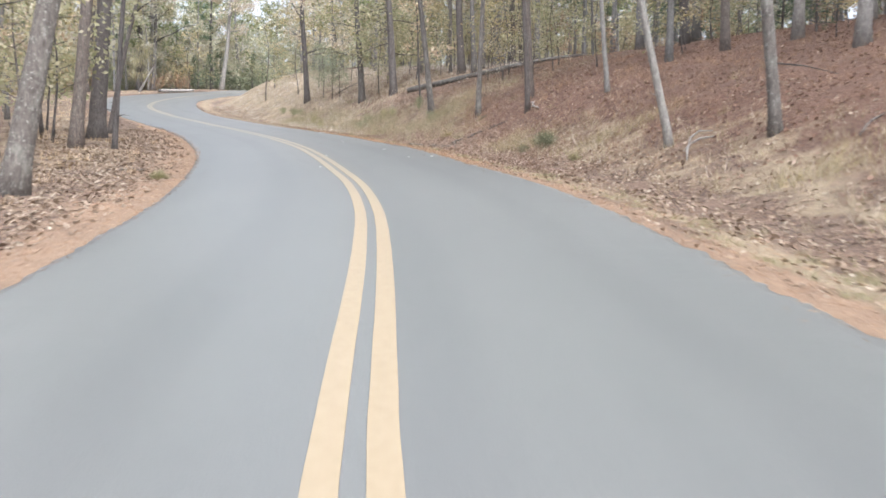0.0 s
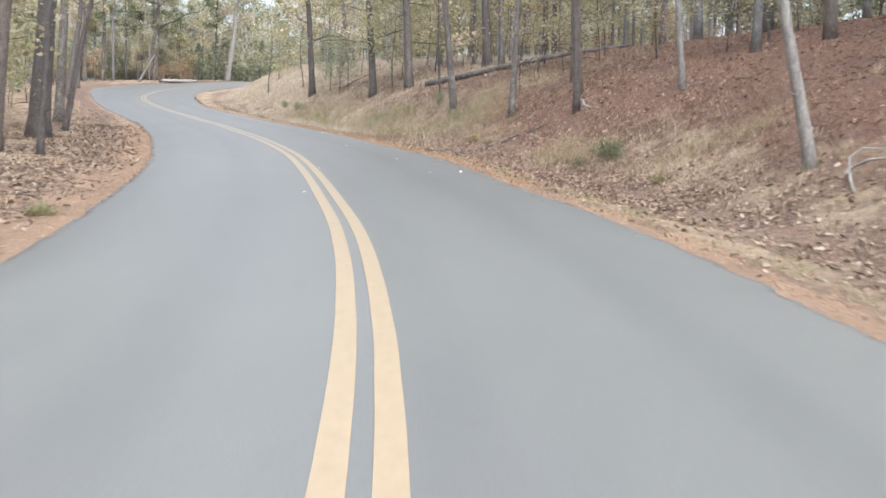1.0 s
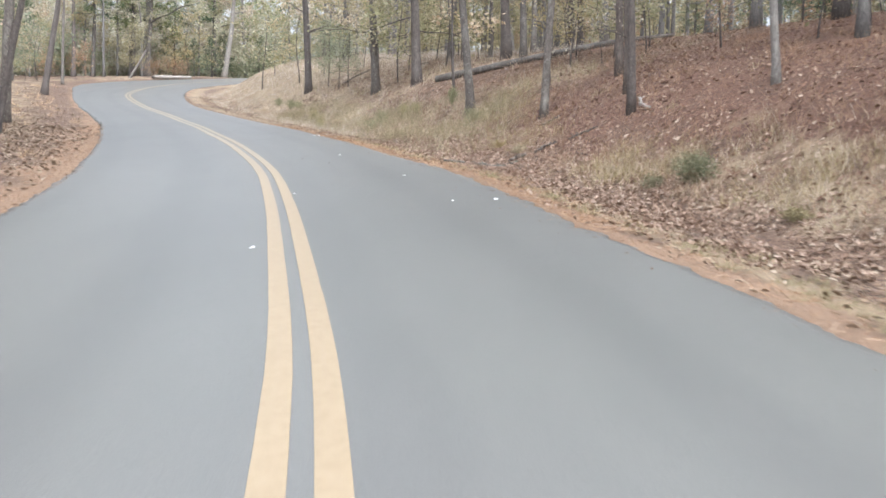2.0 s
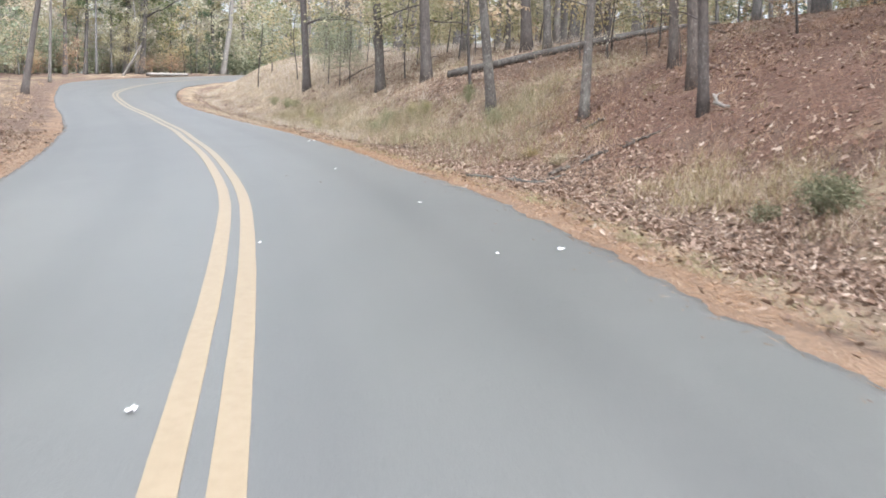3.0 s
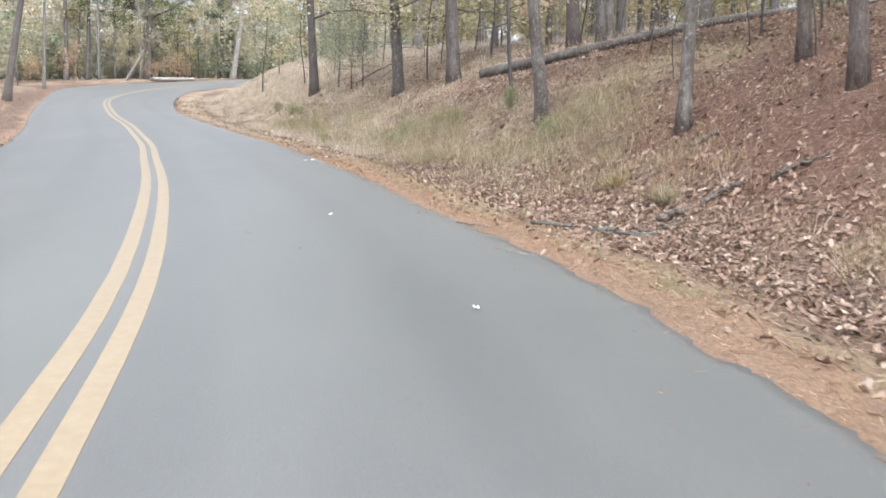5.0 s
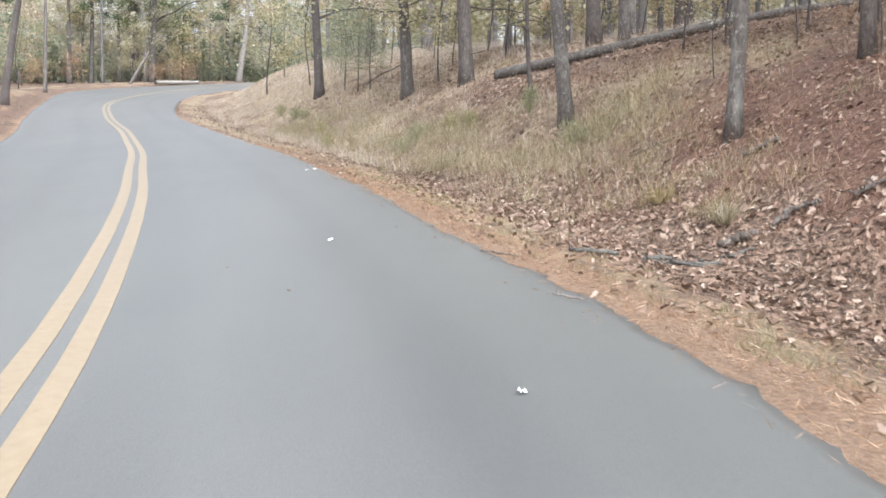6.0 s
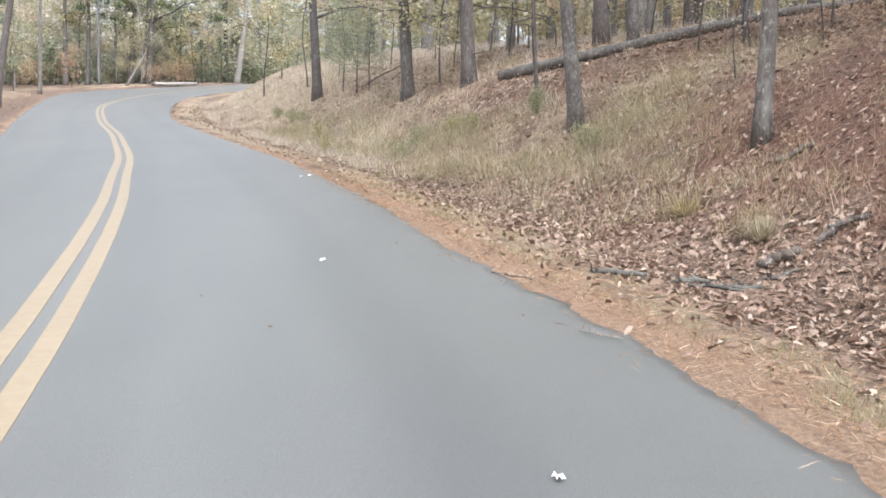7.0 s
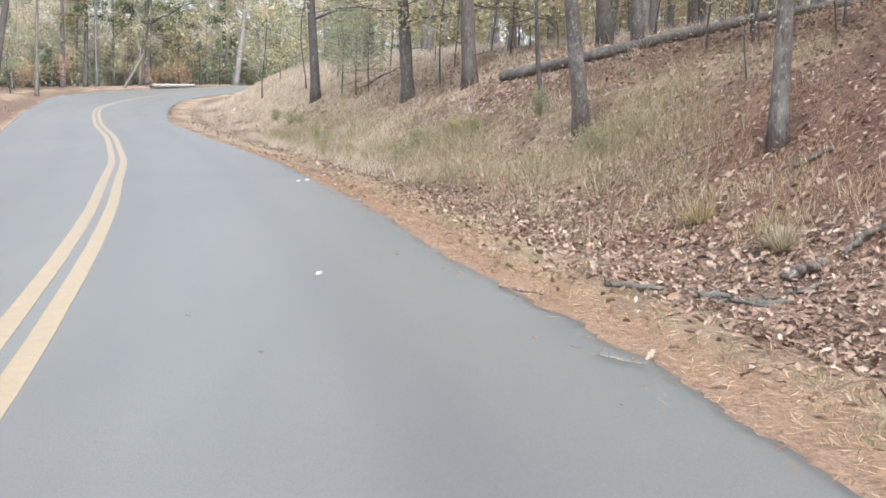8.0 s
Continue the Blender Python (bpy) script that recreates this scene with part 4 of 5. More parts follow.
fallen("fallen_branch", lying([(7.9, 16.0), (8.2, 16.3), (8.6, 16.4)], 0.03), [0.02, 0.025, 0.012], BRANCH, "grey stick on the slope", 9, 1, 6, "branch")
fallen("fallen_branch", lying([(-0.62, 35.15), (-0.45, 35.05), (-0.25, 34.95)], 0.012), [0.008, 0.012, 0.008], BRANCH, "small dark stick at the road edge", 10, 1, 5, "branch")
fallen("fallen_branch", lying([(-0.13, 33.05), (-0.02, 32.95), (0.12, 32.85)], 0.03), [0.006, 0.009, 0.005], WOOD_DEAD, "pale bare twig at the road edge", 18, 2, 5, "branch")
fallen("fallen_branch", [(-4.4, 64.1, gz(-4.4, 64.1)), (-3.7, 63.9, gz(-3.7, 63.9) + 0.2), (-2.9, 63.7, gz(-2.9, 63.7) + 0.3)], [0.045, 0.04, 0.025], BRANCH, "thin dead limb propped up on the bank", 11, 2, 7, "branch")
fallen("fallen_branch", lying([(2.9, 40.8), (2.4, 41.2), (1.9, 41.3)], 0.02), [0.012, 0.02, 0.01], BRANCH, "thin stick in the grass", 12, 2, 5, "branch")
fallen("fallen_branch", lying([(-6.2, 20.3), (-5.9, 20.6), (-5.5, 20.7)], 0.02), [0.014, 0.02, 0.01], BRANCH, "grey stick on the verge", 13, 2, 5, "branch")
# by the far bend: a leaning dead trunk and a heap of pale logs
fallen("leaning_trunk", [(-32.2, 119.0, gz(-32.2, 119.0) - 0.1), (-31.4, 119.6, gz(-31.4, 119.6) + 1.5), (-30.6, 120.2, gz(-30.6, 120.2) + 3.2)], [0.15, 0.13, 0.1], BARK_GREY, "bare dead trunk leaning beside the bend", 14, 0, 9, "dead tree")
fallen("fallen_log", lying([(-29.6, 119.6), (-28.0, 120.4), (-26.0, 121.6)], 0.3), [0.2, 0.18, 0.14], WOOD_DEAD, "pale bare log lying beside the bend", 15, 1, 9)
fallen("fallen_log", lying([(-30.2, 120.6), (-28.4, 121.2), (-27.0, 122.2)], 0.2), [0.16, 0.15, 0.1], BARK_DARK, "dark log in a heap beside the bend", 16, 2, 8)

# a white scrap of rubbish on the bank, and pale scraps on the asphalt
def scrap(x, y, size, lift, label, seed):
    r = random.Random(seed)
    bm = bmesh.new()
    bmesh.ops.create_grid(bm, x_segments=4, y_segments=4, size=size * 0.5)
    for v in bm.verts:
        v.co.z += r.uniform(0, 0.6) * size
        v.co.x *= r.uniform(0.7, 1.15)
        v.co.y *= r.uniform(0.7, 1.15)
    me = bpy.data.meshes.new("scrap")
    bm.to_mesh(me)
    bm.free()
    me.materials.append(PAPER if size > 0.028 else LITTER)
    ob = tagged(new("litter_scrap", me), label, "litter")
    ob.matrix_basis = pose(x, y, gz(x, y) + lift, r.uniform(-8, 8), 0, r.uniform(0, 360))
    return ob


scrap(3.05, 50.4, 0.09, 0.06, "crumpled white litter on the grassy bank", 1)
r = random.Random(44)
for i in range(26):
    y = r.uniform(20, 40)
    x = float(np.interp(y, LINE[:, 1], LINE[:, 0])) + float(right_w(y)) * 1.02 - abs(r.gauss(0, 0.45)) - 0.06
    tagged(scrap(x, y, r.uniform(0.016, 0.028), 0.02, "small tan leaf blown onto the asphalt", 60 + i), group="leaves on the asphalt")
for i, (x, y, s) in enumerate(((0.87, 26.9, 0.06), (-0.55, 30.6, 0.045), (-2.15, 35.5, 0.045), (-3.72, 44.4, 0.06), (-3.6, 44.6, 0.06), (-3.48, 46.1, 0.05), (0.22, 26.6, 0.03), (-2.84, 33.9, 0.026), (-2.16, 33.0, 0.026), (-1.86, 21.95, 0.05), (-2.1, 26.9, 0.035), (-3.0, 43.9, 0.04))):
    tagged(scrap(x, y, s, 0.026, "small pale leaf scrap lying on the asphalt", 20 + i), group="scraps on the asphalt")


# ---- leaves, straw and grass on the ground ----
def spots(rs, n, zone, weight):
    """Places in a rectangle, kept by a weight from 0 to 1 of (x, y, d, e)."""
    x, y = rs.uniform(zone[0], zone[1], n), rs.uniform(zone[2], zone[3], n)
    s = across(x, y)
    keep = rs.uniform(0, 1, n) < weight(x, y, s - right_w(y), -s - left_w(y))
    x, y, s = x[keep], y[keep], s[keep]
    return np.stack([x, y, grade(y) + bank(x, y, s)], 1)


def blotch(x, y, scale, seed):
    return np.array([0.5 + 0.9 * noise.noise((float(a) * scale, float(b) * scale, seed)) for a, b in zip(x, y)]).clip(0, 1)


SLOPE_X, SLOPE_Y = np.arange(-40, 30.1, 0.5), np.arange(0, 100.1, 0.5)
GRID_X, GRID_Y = np.meshgrid(SLOPE_X, SLOPE_Y)
RISE_Y, RISE_X = np.gradient((grade(GRID_Y) + bank(GRID_X, GRID_Y, across(GRID_X.ravel(), GRID_Y.ravel()).reshape(GRID_X.shape))), 0.5)


def dry_leaves(name, rs, at, size, mat, label, lobed=False, tilt=0.26):
    """Curled leaves with a fold along the midrib, lying on the ground; lobed: with an oak leaf's outline."""
    n = len(at)
    turn = rs.uniform(0, 2 * np.pi, n)
    a = np.stack([np.cos(turn), np.sin(turn), rs.normal(0.05, tilt, n)], 1)
    a /= np.linalg.norm(a, axis=1, keepdims=True)
    b = np.stack([-np.sin(turn), np.cos(turn), rs.normal(0, tilt * 1.2, n)], 1)
    i = np.clip(((at[:, 1] - SLOPE_Y[0]) / 0.5).round().astype(int), 0, len(SLOPE_Y) - 1)
    j = np.clip(((at[:, 0] - SLOPE_X[0]) / 0.5).round().astype(int), 0, len(SLOPE_X) - 1)
    for v in (a, b):
        v[:, 2] += RISE_X[i, j] * v[:, 0] + RISE_Y[i, j] * v[:, 1]
    up = np.cross(a, b)
    s = size * rs.uniform(0.55, 1.35, (n, 1))
    w = s * rs.uniform(0.4, 0.8, (n, 1))
    c = at + np.array([0, 0, 1.0]) * (0.012 + 0.2 * s) * rs.uniform(0.4, 1.0, (n, 1))
    curl = s * rs.uniform(-0.1, 0.32, (n, 1)) * up
    tip = s * rs.uniform(-0.1, 0.3, (n, 1)) * up
    if lobed:
        half = [(-0.27, 0.28, 1), (-0.13, 0.17, 0.6), (0.03, 0.46, 1), (0.16, 0.22, 0.7), (0.31, 0.32, 1.1)]
    else:
        half = [(-0.2, 0.5, 1), (0.22, 0.42, 1)]
    rows = [c - a * s * 0.5]
    rows += [c + a * s * u + b * w * k + curl * q for u, k, q in half]
    rows += [c + a * s * 0.5 + tip]
    rows += [c + a * s * u - b * w * k + curl * q for u, k, q in reversed(half)]
    v = np.stack(rows, 1)
    m, h = len(rows), len(half)
    one = list(range(0, h + 2)) + [0] + list(range(h + 1, m))
    me = bpy.data.meshes.new(name)
    me.vertices.add(m * n)
    me.vertices.foreach_set("co", v.reshape(-1).astype(np.float32))
    order = (np.arange(n)[:, None] * m + np.array(one)).astype(np.int32)
    me.loops.add(order.size)
    me.loops.foreach_set("vertex_index", order.reshape(-1))
    me.polygons.add(2 * n)
    me.polygons.foreach_set("loop_start", np.arange(0, order.size, h + 2, dtype=np.int32))
    me.materials.append(mat)
    me.update(calc_edges=True)
    return tagged(new(name, me), label, "leaf litter", kind="stuff")


def blades(name, rs, at, tall, width, mat, label, category="grass", droop=0.5):
    n = len(at)
    turn = rs.uniform(0, 2 * np.pi, n)
    side = np.stack([np.cos(turn), np.sin(turn), 0 * turn], 1)
    lean = np.stack([rs.normal(0, droop, n), rs.normal(0, droop, n), np.ones(n)], 1)
    h = tall * rs.uniform(0.45, 1.2, (n, 1))
    w = width * rs.uniform(0.6, 1.3, (n, 1))
    low = at - np.array([0, 0, 0.03])
    tip = at + lean * h
    c = np.stack([low - side * w * 0.5, low + side * w * 0.5, tip + side * w * 0.15, tip - side * w * 0.15], 1)
    return tagged(new(name, quads_mesh(name, c, mat)), label, category, kind="stuff")


def clumped(rs, at, per, spread):
    p = np.repeat(at, per, axis=0)
    move = rs.normal(0, spread, (len(p), 2))
    x, y = p[:, 0] + move[:, 0], p[:, 1] + move[:, 1]
    s = across(x, y)
    ok = (s > right_w(y) + 0.15) | (s < -left_w(y) - 0.15)
    x, y, s = x[ok], y[ok], s[ok]
    return np.stack([x, y, grade(y) + bank(x, y, s)], 1)


def straw_width(y):
    """How much wider than usual the bare strip of straw is."""
    return np.interp(y, [27, 31, 36, 40], [0.05, 0.4, 0.35, 0.0])


def right_leaf_weight(x, y, d, e):
    d = d - straw_width(y)
    strip = np.interp(d, [0.02, 0.25, 0.6, 1.0, 1.4, 2.8, 3.6, 5], [0.14, 0.2, 0.26, 0.55, 1.0, 1.0, 0.45, 0.25])
    return np.where(d > 0.02, strip * (0.35 + 0.65 * blotch(x, y, 1.1, 2.0)) * np.interp(y, [4, 50, 90], [1, 0.8, 0.5]), 0)


rs = np.random.RandomState(7)
at = spots(rs, 270000, (-19, 9.5, 4, 88), right_leaf_weight)
near = (at[:, 1] > 23) & (at[:, 1] < 40)
dry_leaves("leaf_litter", rs, at[near], 0.085, LITTER, "curled tan and brown oak leaves along the ditch", True, 0.42)
dry_leaves("leaf_litter", rs, at[~near], 0.075, LITTER, "dry tan and brown oak leaves along the ditch")
at = spots(rs, 130000, (-8, 24, 4, 66), lambda x, y, d, e: np.where(d > 3.2, np.interp(d, [3.2, 5, 14, 22], [0.35, 0.6, 0.4, 0.15]) * np.interp(y, [40, 48, 60], [1, 0.7, 0.55]), 0))
dry_leaves("leaf_litter", rs, at, 0.08, RED_LITTER, "red-brown oak leaves covering the slope")
at = spots(rs, 100000, (-32, -3, 6, 95), lambda x, y, d, e: np.where(e > 0.2, np.interp(e, [0.1, 0.5, 1.1, 5, 12], [0.06, 0.25, 0.75, 0.6, 0.2]) * np.interp(y, [10, 30, 90], [1, 0.5, 0.2]), 0))
dry_leaves("leaf_litter", rs, at, 0.085, LITTER, "dry brown leaves over the verge by the woods")
at = spots(rs, 60000, (-15, -3, 6, 46), lambda x, y, d, e: np.where(e > 0.3, np.interp(e, [0.3, 0.9, 2, 5, 9], [0.15, 0.7, 0.9, 0.6, 0.2]) * (0.3 + 0.7 * blotch(x, y, 0.8, 41.0)), 0))
dry_leaves("leaf_litter", rs, at, 0.085, PALE_LITTER, "pale tan leaves strewn over the verge by the woods", True, 0.3)
at = spots(rs, 300000, (-12, 6, 5, 55), lambda x, y, d, e: np.where(d > -0.45, np.interp(d, [-0.4, -0.12, 0.03, 0.2, 0.6, 1.3, 2.2], [0.0, 0.06, 0.75, 1, 1, 0.5, 0.05]), np.where(e > -0.1, np.interp(e, [-0.3, 0.0, 0.5, 0.9, 1.6], [0.02, 0.6, 0.8, 0.5, 0]), 0)) * 0.8)
at[:, 2] += 0.018
c = leaf_quads(rs, at, 0.12, 0.004, 0.042, 0.95)
tagged(new("pine_straw", quads_mesh("pine_straw", c, STRAW)), "orange-brown pine straw along the road edges", "pine straw", kind="stuff")

at = spots(rs, 260000, (-4.5, 5.5, 24, 46), lambda x, y, d, e: np.interp(d - 0.6 * straw_width(y), [-0.4, -0.2, 0.0, 0.25, 0.8, 1.3], [0, 0.12, 0.8, 1, 0.7, 0]) * (0.25 + 0.75 * blotch(x, y, 1.6, 31.0)))
at[:, 2] += rs.uniform(0.012, 0.03, len(at))
c = leaf_quads(rs, at, 0.085, 0.004, 0.04, 0.85)
tagged(new("pine_straw", quads_mesh("pine_straw", c, STRAW)), "thick orange-brown pine straw lying over the road edge", "pine straw", kind="stuff")
# a narrow, very dark strip along two stretches of the road edge
at = spots(rs, 45000, (-24, -6, 36, 92), lambda x, y, d, e: np.where((y > 73) & (y < 90) & (d > -0.06) & (d < 0.14), 0.8, np.where((y > 40) & (y < 56) & (e > -0.06) & (e < 0.12), 0.7 * blotch(x, y, 0.6, 33.0), 0)))
dry_leaves("leaf_mould", rs, at, 0.08, DARK_EDGE, "narrow strip of very dark leaf shapes along the road edge", False, 0.2)
at = spots(rs, 4500, (-1, 6, 24, 42), lambda x, y, d, e: np.where(d > 0.1, np.interp(d - straw_width(y), [0.1, 0.6, 1.2, 3], [0.06, 0.2, 0.9, 0.5]), 0))
dry_leaves("leaf_litter", rs, at, 0.085, PALE_LITTER, "large pale pinkish oak leaves on top of the litter", True, 0.5)
at = spots(rs, 60000, (-3, 7, 22, 44), lambda x, y, d, e: np.where(d > 0.7, np.interp(d - straw_width(y), [0.7, 1.3, 3.0, 3.8], [0.1, 1, 0.9, 0]), 0) * (0.4 + 0.6 * blotch(x, y, 1.3, 51.0)))
at[:, 2] += rs.uniform(0.0, 0.02, len(at))
dry_leaves("leaf_litter", rs, at, 0.066, LITTER, "crumpled tan oak leaves thick in the ditch", True, 0.5)
at = spots(rs, 20000, (-9, 9, 38, 64), lambda x, y, d, e: np.where(d > 2.0, np.interp(d, [2, 4, 9, 12], [0.4, 0.7, 0.9, 0.3]) * (0.2 + 0.8 * blotch(x, y, 0.6, 57.0)), 0))
at[:, 2] += rs.uniform(0.02, 0.16, len(at))
dry_leaves("leaf_litter", rs, at, 0.055, PALE_LITTER, "pale pinkish leaves caught over the bank's grass", False, 0.4)
at = spots(rs, 30000, (-9, 10, 44, 68), lambda x, y, d, e: np.where(d > 3.4, np.interp(d, [3.4, 4.6, 8, 12], [0.1, 0.8, 0.7, 0.2]) * (0.3 + 0.7 * blotch(x, y, 0.5, 21.0)), 0))
dry_leaves("leaf_litter", rs, at, 0.1, PALE_LITTER, "pinkish brown leaves round the trees on the bank")
brush = clumped(rs, spots(rs, 1500, (-16, 10, 54, 84), lambda x, y, d, e: np.where(d > 4.0, np.interp(d, [4, 7, 14], [0.15, 0.8, 0.8]), 0)), 16, 0.2)
blades("dry_brush", rs, brush, 0.34, 0.01, DRY_BRUSH, "pale dead brush under the trees on the bank", "brush", 0.45)

# leaves caught in the grass, and thin dead stalks over the slope
at = spots(rs, 22000, (-12, 9, 41, 64), lambda x, y, d, e: np.where(d > 2.0, np.interp(d, [2, 3, 8, 11], [0.5, 0.6, 0.5, 0.2]) * (0.15 + 0.85 * blotch(x, y, 0.7, 17.0)), 0))
at[:, 2] += rs.uniform(0.02, 0.12, len(at))
dry_leaves("leaf_litter", rs, at, 0.062, LITTER, "dry brown leaves caught in the bank's grass")
at = clumped(rs, spots(rs, 3600, (1, 15, 18, 50), lambda x, y, d, e: np.where(d > 2.6, np.interp(d, [2.6, 3.6, 9, 13], [0.2, 0.7, 0.6, 0.2]) * blotch(x, y, 0.5, 27.0), 0)), 14, 0.14)
blades("dead_weeds", rs, at, 0.24, 0.005, BROWN_LEAVES, "thin brown dead stalks over the leafy slope", "weeds", 0.8)

# grass on the bank up the road, in its ditch, and on the far verge
at = clumped(rs, spots(rs, 9000, (-26, 9, 37, 92), lambda x, y, d, e: np.where(d > 1.2, np.interp(d * np.interp(y, [46, 50, 62, 70], [1, 1.7, 1.7, 1.1]), [1.4, 2.4, 8, 11], [0.05, 0.9, 0.7, 0.08]) * np.interp(y, [39, 44], [0.06, 1]) * np.where(y < 51, np.interp(d, [4.8, 6.5], [1, 0.2]), 1) * (0.05 + 0.95 * blotch(x, y, 0.45, 6.0)), 0)), 32, 0.14)
more = clumped(rs, spots(rs, 7000, (-9, 9, 36, 62), lambda x, y, d, e: np.where(d > 2.2, np.interp(d * np.interp(y, [46, 50], [1, 1.7]), [2.2, 3.0, 7, 9], [0.02, 0.8, 0.7, 0.02]) * np.interp(y, [39.5, 43], [0.02, 1]) * np.where(y < 51, np.interp(d, [4.8, 6.5], [1, 0.2]), 1) * blotch(x, y, 0.4, 11.0) ** 1.5, 0)), 52, 0.17)
half = rs.uniform(0, 1, len(more)) < 0.38
blades("dry_grass", rs, more[half], 0.36, 0.007, GRASS, "fine fluffy straw-coloured grass on the bank", droop=0.6)
blades("green_grass", rs, more[~half], 0.34, 0.007, GRASS_GREEN, "fine yellow-green grass on the bank", droop=0.6)
weeds = clumped(rs, spots(rs, 1500, (-4, 9, 26, 50), lambda x, y, d, e: np.where(d > 1.8, np.interp(d, [1.8, 2.6, 5, 9], [0.1, 0.9, 0.5, 0.2]), 0)), 12, 0.12)
blades("dead_weeds", rs, weeds, 0.34, 0.006, LITTER, "thin brown dead weed stalks along the bank", "weeds", 0.7)
half = rs.uniform(0, 1, len(at)) < 0.42
# beyond about y 47 the grass takes the haze-paled copies
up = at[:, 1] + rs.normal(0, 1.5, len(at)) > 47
blades("dry_grass", rs, at[half & ~up], 0.28, 0.01, GRASS, "tangled straw-coloured grass on the bank")
blades("green_grass", rs, at[~half & ~up], 0.24, 0.01, GRASS_GREEN, "yellow-green grass on the bank")
blades("dry_grass", rs, at[half & up], 0.3, 0.011, HAZY_GRASS, "straw-coloured grass higher up the bank, haze painted into its colour")
blades("green_grass", rs, at[~half & up], 0.26, 0.011, HAZY_GREEN_GRASS, "yellow-green grass higher up the bank, haze painted into its colour")
at = clumped(rs, spots(rs, 2600, (0, 12, 4, 40), lambda x, y, d, e: np.where(d > 1.8, np.interp(d, [2.2, 2.8, 4.6, 6], [0.05, 0.8, 0.6, 0.03]) * np.interp(y, [30, 34], [1, 0.12]) * (0.05 + 0.95 * blotch(x, y, 0.6, 8.0) ** 1.6), 0)), 22, 0.11)
half = rs.uniform(0, 1, len(at)) < 0.7
blades("dry_grass", rs, at[half], 0.26, 0.01, GRASS, "dry grass along the foot of the slope")
blades("green_grass", rs, at[~half], 0.18, 0.01, GRASS_GREEN, "sparse green grass along the foot of the slope")
at = clumped(rs, spots(rs, 3200, (-34, -3, 6, 100), lambda x, y, d, e: np.where(e > 0.8, np.interp(e, [0.8, 2.0, 5, 8], [0.05, 0.5, 0.6, 0.1]) * (0.2 + 0.8 * blotch(x, y, 0.5, 4.0)), 0)), 22, 0.12)
blades("dry_grass", rs, at, 0.2, 0.012, GRASS, "thin dry grass on the verge by the woods")

at = clumped(rs, spots(rs, 7000, (-8, 5, 6, 46), lambda x, y, d, e: np.where(d > 0.35, np.interp(d, [0.2, 0.55, 1.1, 1.6], [0.05, 0.9, 0.8, 0]) * blotch(x, y, 0.9, 14.0), 0)), 26, 0.07)
blades("green_grass", rs, at, 0.07, 0.007, GRASS_GREEN, "short mossy grass beside the road edge", droop=0.8)


def tuft(x, y, count, tall, wide, mat, label, seed):
    r = np.random.RandomState(seed)
    a = r.uniform(0, 6.28, count)
    q = r.uniform(0, wide * 0.35, count)
    root = np.stack([np.cos(a) * q, np.sin(a) * q, np.full(count, -0.03)], 1)
    out = np.stack([np.cos(a), np.sin(a), 0 * a], 1)
    k = r.uniform(0.2, 1.0, (count, 1))
    tip = root + out * wide * k + np.array([0, 0, 1.0]) * tall * (1.25 - k) * r.uniform(0.7, 1.1, (count, 1))
    side = np.stack([-np.sin(a), np.cos(a), 0 * a], 1) * 0.006
    c = np.stack([root - side, root + side, tip + side * 0.2, tip - side * 0.2], 1)
    ob = tagged(new("grass_tuft", quads_mesh("grass_tuft", c, mat)), label, "plant")
    ob.matrix_basis = pose(x, y, gz(x, y))
    return ob


def weed_bush(x, y, wide, tall, count, mat, label, seed):
    """A low soft clump: thin stalks and many small narrow leaves."""
    r = np.random.RandomState(seed)
    k = r.normal(0, 1, (count, 3))
    k /= np.linalg.norm(k, axis=1, keepdims=True)
    k *= r.uniform(0.3, 1.0, (count, 1))
    at = k * np.array([wide, wide, tall * 0.5]) + np.array([0, 0, tall * 0.48])
    at[:, 2] = np.maximum(at[:, 2], 0.02)
    leaves = leaf_quads(r, at, 0.075, 0.03, 0.22)
    a = r.uniform(0, 6.28, 60)
    root = np.stack([np.cos(a) * 0.04, np.sin(a) * 0.04, np.full(60, -0.03)], 1)
    tip = np.stack([np.cos(a), np.sin(a), 0 * a], 1) * wide * r.uniform(0.2, 1, (60, 1)) + np.array([0, 0, tall]) * r.uniform(0.5, 1.1, (60, 1))
    side = np.stack([-np.sin(a), np.cos(a), 0 * a], 1) * 0.004
    stalks = np.stack([root - side, root + side, tip + side * 0.3, tip - side * 0.3], 1)
    ob = tagged(new("weed_bush", quads_mesh("weed_bush", np.concatenate([leaves, stalks]), mat)), label, "plant")
    ob.matrix_basis = pose(x, y, gz(x, y))
    return ob


TUFT_GREEN = foliage("tuft_leaves", [(0.0, (0.13, 0.122, 0.072)), (0.6, (0.21, 0.201, 0.124)), (1.0, (0.34, 0.319, 0.212))], 0.3)
at = []
for x, y, wide, count in ((3.7, 32.4, 0.9, 70), (3.6, 31.2, 0.7, 50), (2.35, 37.2, 0.3, 16), (4.4, 30.6, 0.8, 60), (5.4, 26.5, 0.9, 60), (6.6, 25.8, 0.7, 40), (7.2, 15.2, 1.0, 60), (2.6, 40.8, 0.7, 20), (1.8, 40.0, 0.6, 14), (2.3, 38.8, 0.8, 18), (1.4, 38.6, 0.5, 8), (3.0, 38.3, 0.7, 12), (2.9, 37.2, 0.5, 8),
                          (2.4, 42.3, 0.8, 60), (1.7, 44.0, 0.9, 50), (3.1, 44.6, 0.8, 30)):
    at.append(clumped(rs, np.tile([[x, y, 0.0]], (count, 1)) + rs.normal(0, wide * 0.5, (count, 3)) * [1, 1, 0], 18, 0.12))
at = np.concatenate(at)
half = rs.uniform(0, 1, len(at)) < 0.45
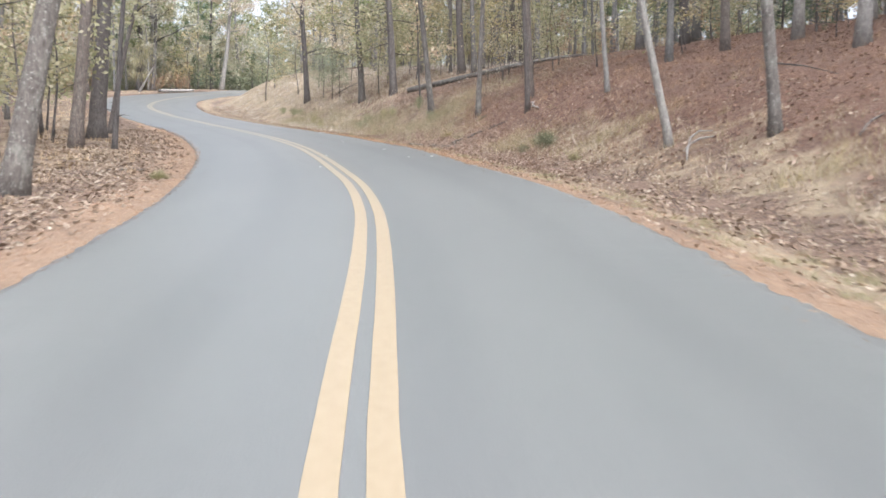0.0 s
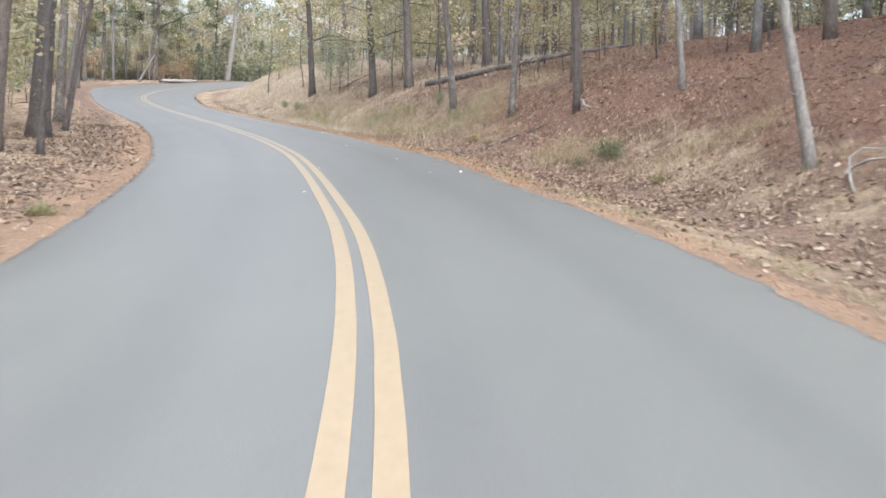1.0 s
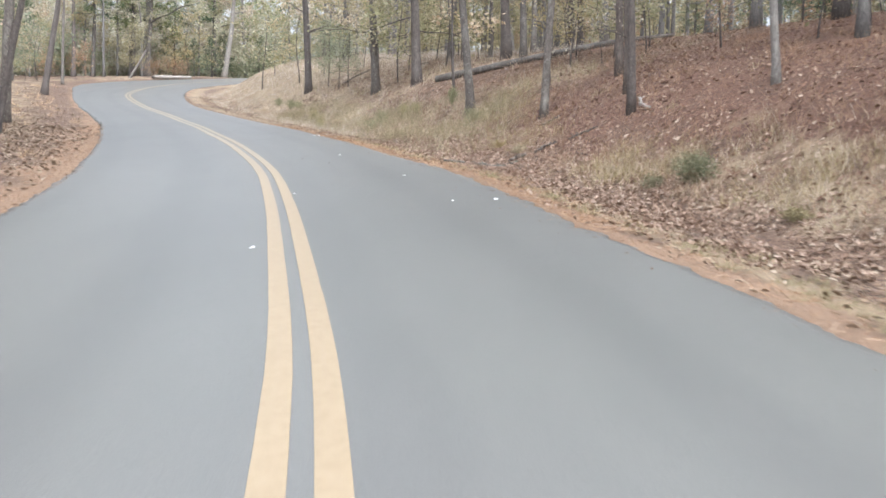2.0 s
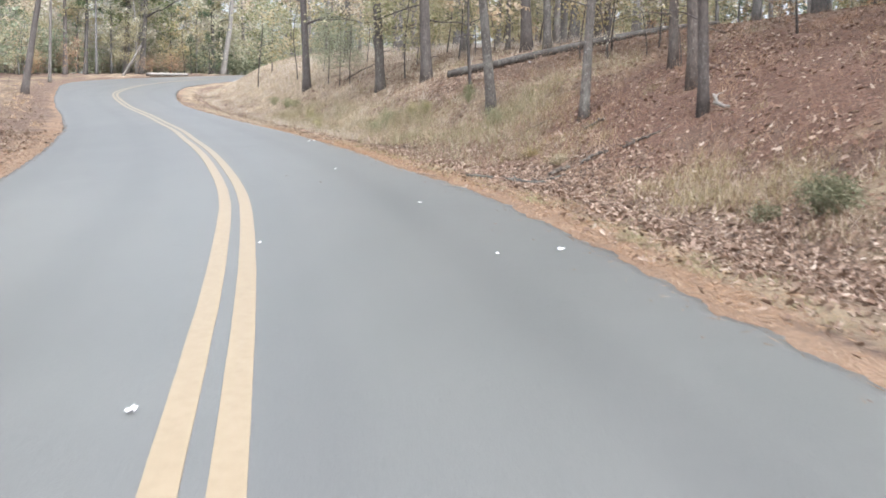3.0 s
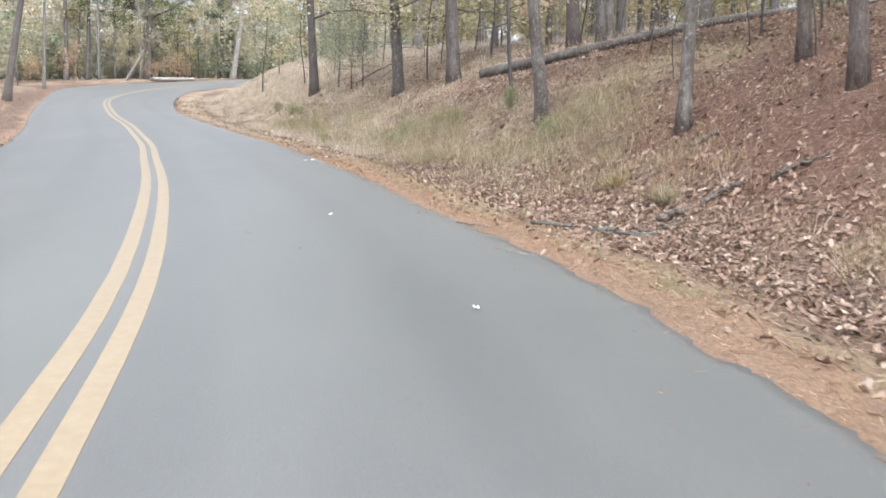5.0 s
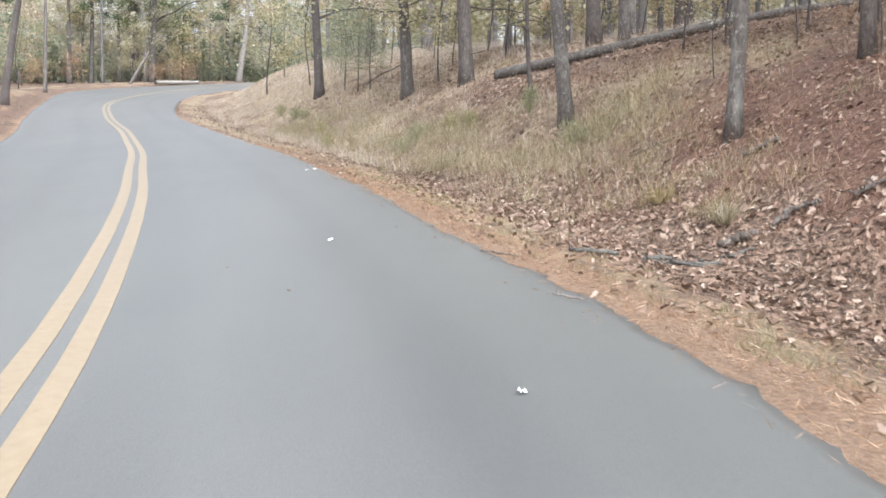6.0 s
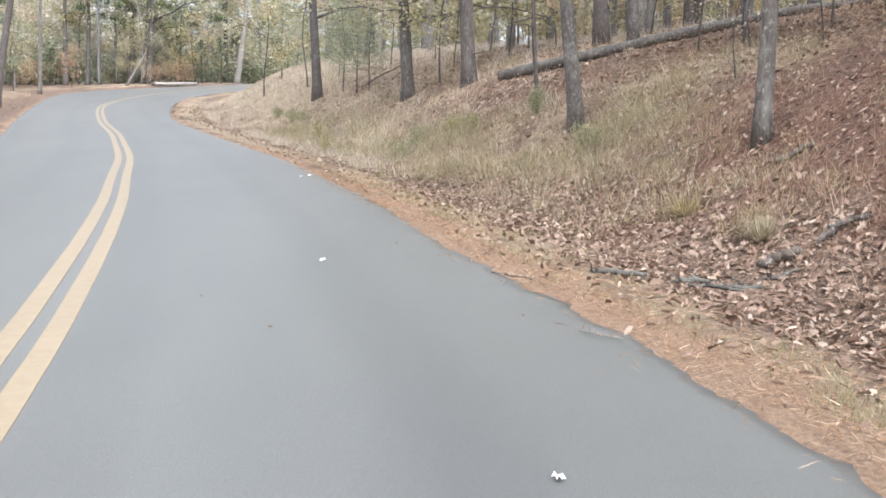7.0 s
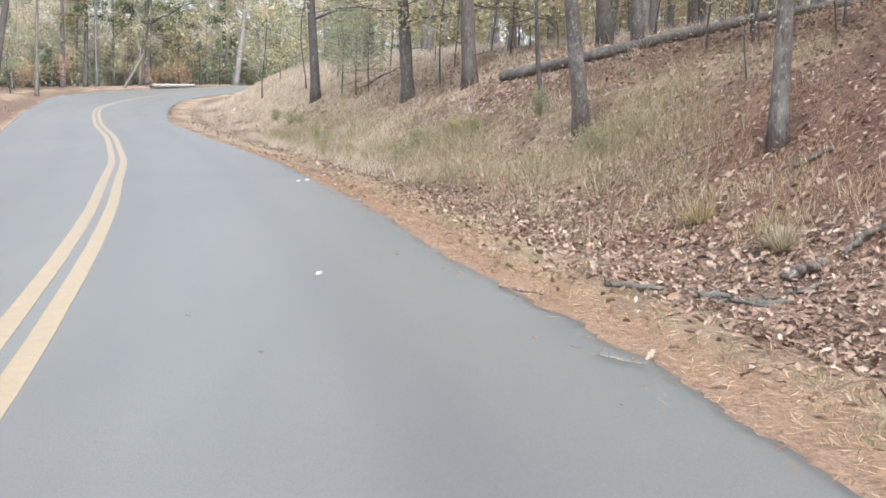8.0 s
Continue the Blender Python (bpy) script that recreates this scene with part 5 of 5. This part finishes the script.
blades("dry_grass", rs, at[half], 0.24, 0.007, GRASS, "pale dry grass in patches on the leafy bank", droop=0.55)
blades("green_grass", rs, at[~half], 0.22, 0.007, GRASS_GREEN, "yellow-green grass in patches on the leafy bank", droop=0.55)
WEED = foliage("weed_leaves", [(0.0, (0.2, 0.202, 0.115)), (0.6, (0.3, 0.293, 0.174)), (1.0, (0.44, 0.413, 0.264))], 0.4)
weed_bush(4.4, 28.9, 0.42, 0.55, 1900, TUFT_GREEN, "grey-green bushy weed clump at the foot of the slope", 1)
weed_bush(3.81, 29.4, 0.2, 0.24, 500, TUFT_GREEN, "smaller grey-green weed clump at the foot of the slope", 2)
tuft(2.24, 36.65, 420, 0.28, 0.32, GRASS, "yellow-green grass tuft on the leafy bank", 3)
tuft(1.9, 38.4, 420, 0.26, 0.35, GRASS_GREEN, "yellow-green grass tuft on the leafy bank", 4)
weed_bush(4.6, 25.0, 0.22, 0.2, 450, TUFT_GREEN, "low grey-green weed clump near the leaf-filled ditch", 6)
tuft(-4.75, 18.8, 420, 0.22, 0.28, GRASS_GREEN, "low green tuft on the verge", 5)
for i, (x, y) in enumerate(((-0.44, 49.7), (-0.9, 50.3), (-1.8, 50.7), (-2.1, 49.9), (-4.6, 54.5), (-5.2, 57.5), (-6.7, 63.6), (1.4, 43.6), (0.9, 47.9), (-8.2, 67.0), (-7.2, 64.4))):
    tagged(weed_bush(x, y, 0.24 + 0.05 * (i % 4), 0.45 + 0.1 * (i % 3), 600, WEED, "airy grey-green weed clump in the grass", 30 + i), group="weed clumps")

# single large leaves that can be picked out on the ground nearest the road, parts of the ground
rs = np.random.RandomState(91)
at = spots(rs, 2600, (-1.5, 4.2, 29.5, 37.5), lambda x, y, d, e: np.where(d > 0.1, np.interp(d - straw_width(y), [-0.3, 0.5, 1.2, 3, 3.6], [0.06, 0.25, 0.9, 0.7, 0]), 0))[:260]


def single_leaf(k):
    """One lobed, curled leaf with a stalk, about a hand long."""
    r = random.Random(300 + k)
    half = [(-0.34, 0.12), (-0.24, 0.24), (-0.14, 0.13), (0.0, 0.33), (0.1, 0.17), (0.24, 0.26), (0.34, 0.12)]
    bm = bmesh.new()
    spine = [bm.verts.new((u, 0, 0.12 * abs(u) ** 1.5 * r.uniform(0.2, 1.6))) for u in (-0.5, *[h[0] for h in half], 0.5)]
    for side in (1, -1):
        rim = [bm.verts.new((u + r.uniform(-0.02, 0.02), side * w * r.uniform(0.8, 1.2), r.uniform(0.02, 0.2) * w * 2)) for u, w in half]
        for i in range(len(rim) - 1):
            bm.faces.new((spine[i + 1], spine[i + 2], rim[i + 1], rim[i])[::side])
        bm.faces.new((spine[0], spine[1], rim[0])[::side])
        bm.faces.new((spine[-2], spine[-1], rim[-1])[::side])
    stalk = [bm.verts.new(q) for q in ((-0.5, 0.012, 0.01), (-0.5, -0.012, 0.01), (-0.72, -0.008, 0.05), (-0.72, 0.008, 0.05))]
    bm.faces.new(stalk)
    me = bpy.data.meshes.new("leaf")
    bm.to_mesh(me)
    bm.free()
    me.materials.append(SINGLE_LEAF)
    return me


LEAF_MESHES = [single_leaf(k) for k in range(7)]
for k, (x, y, z) in enumerate(at):
    gx, gy = gz(x + 0.1, y) - gz(x - 0.1, y), gz(x, y + 0.1) - gz(x, y - 0.1)
    leaf = new("leaf", LEAF_MESHES[k % 7])
    leaf.parent = GROUND
    size = rs.uniform(0.075, 0.125)
    leaf.matrix_basis = pose(x, y, z + 0.035, math.degrees(math.atan(gy * 5)) + rs.normal(0, 14), -math.degrees(math.atan(gx * 5)) + rs.normal(0, 14), 0) @ pose(0, 0, 0, 0, 0, rs.uniform(0, 360)) @ Matrix.Diagonal((size, size, size, 1))
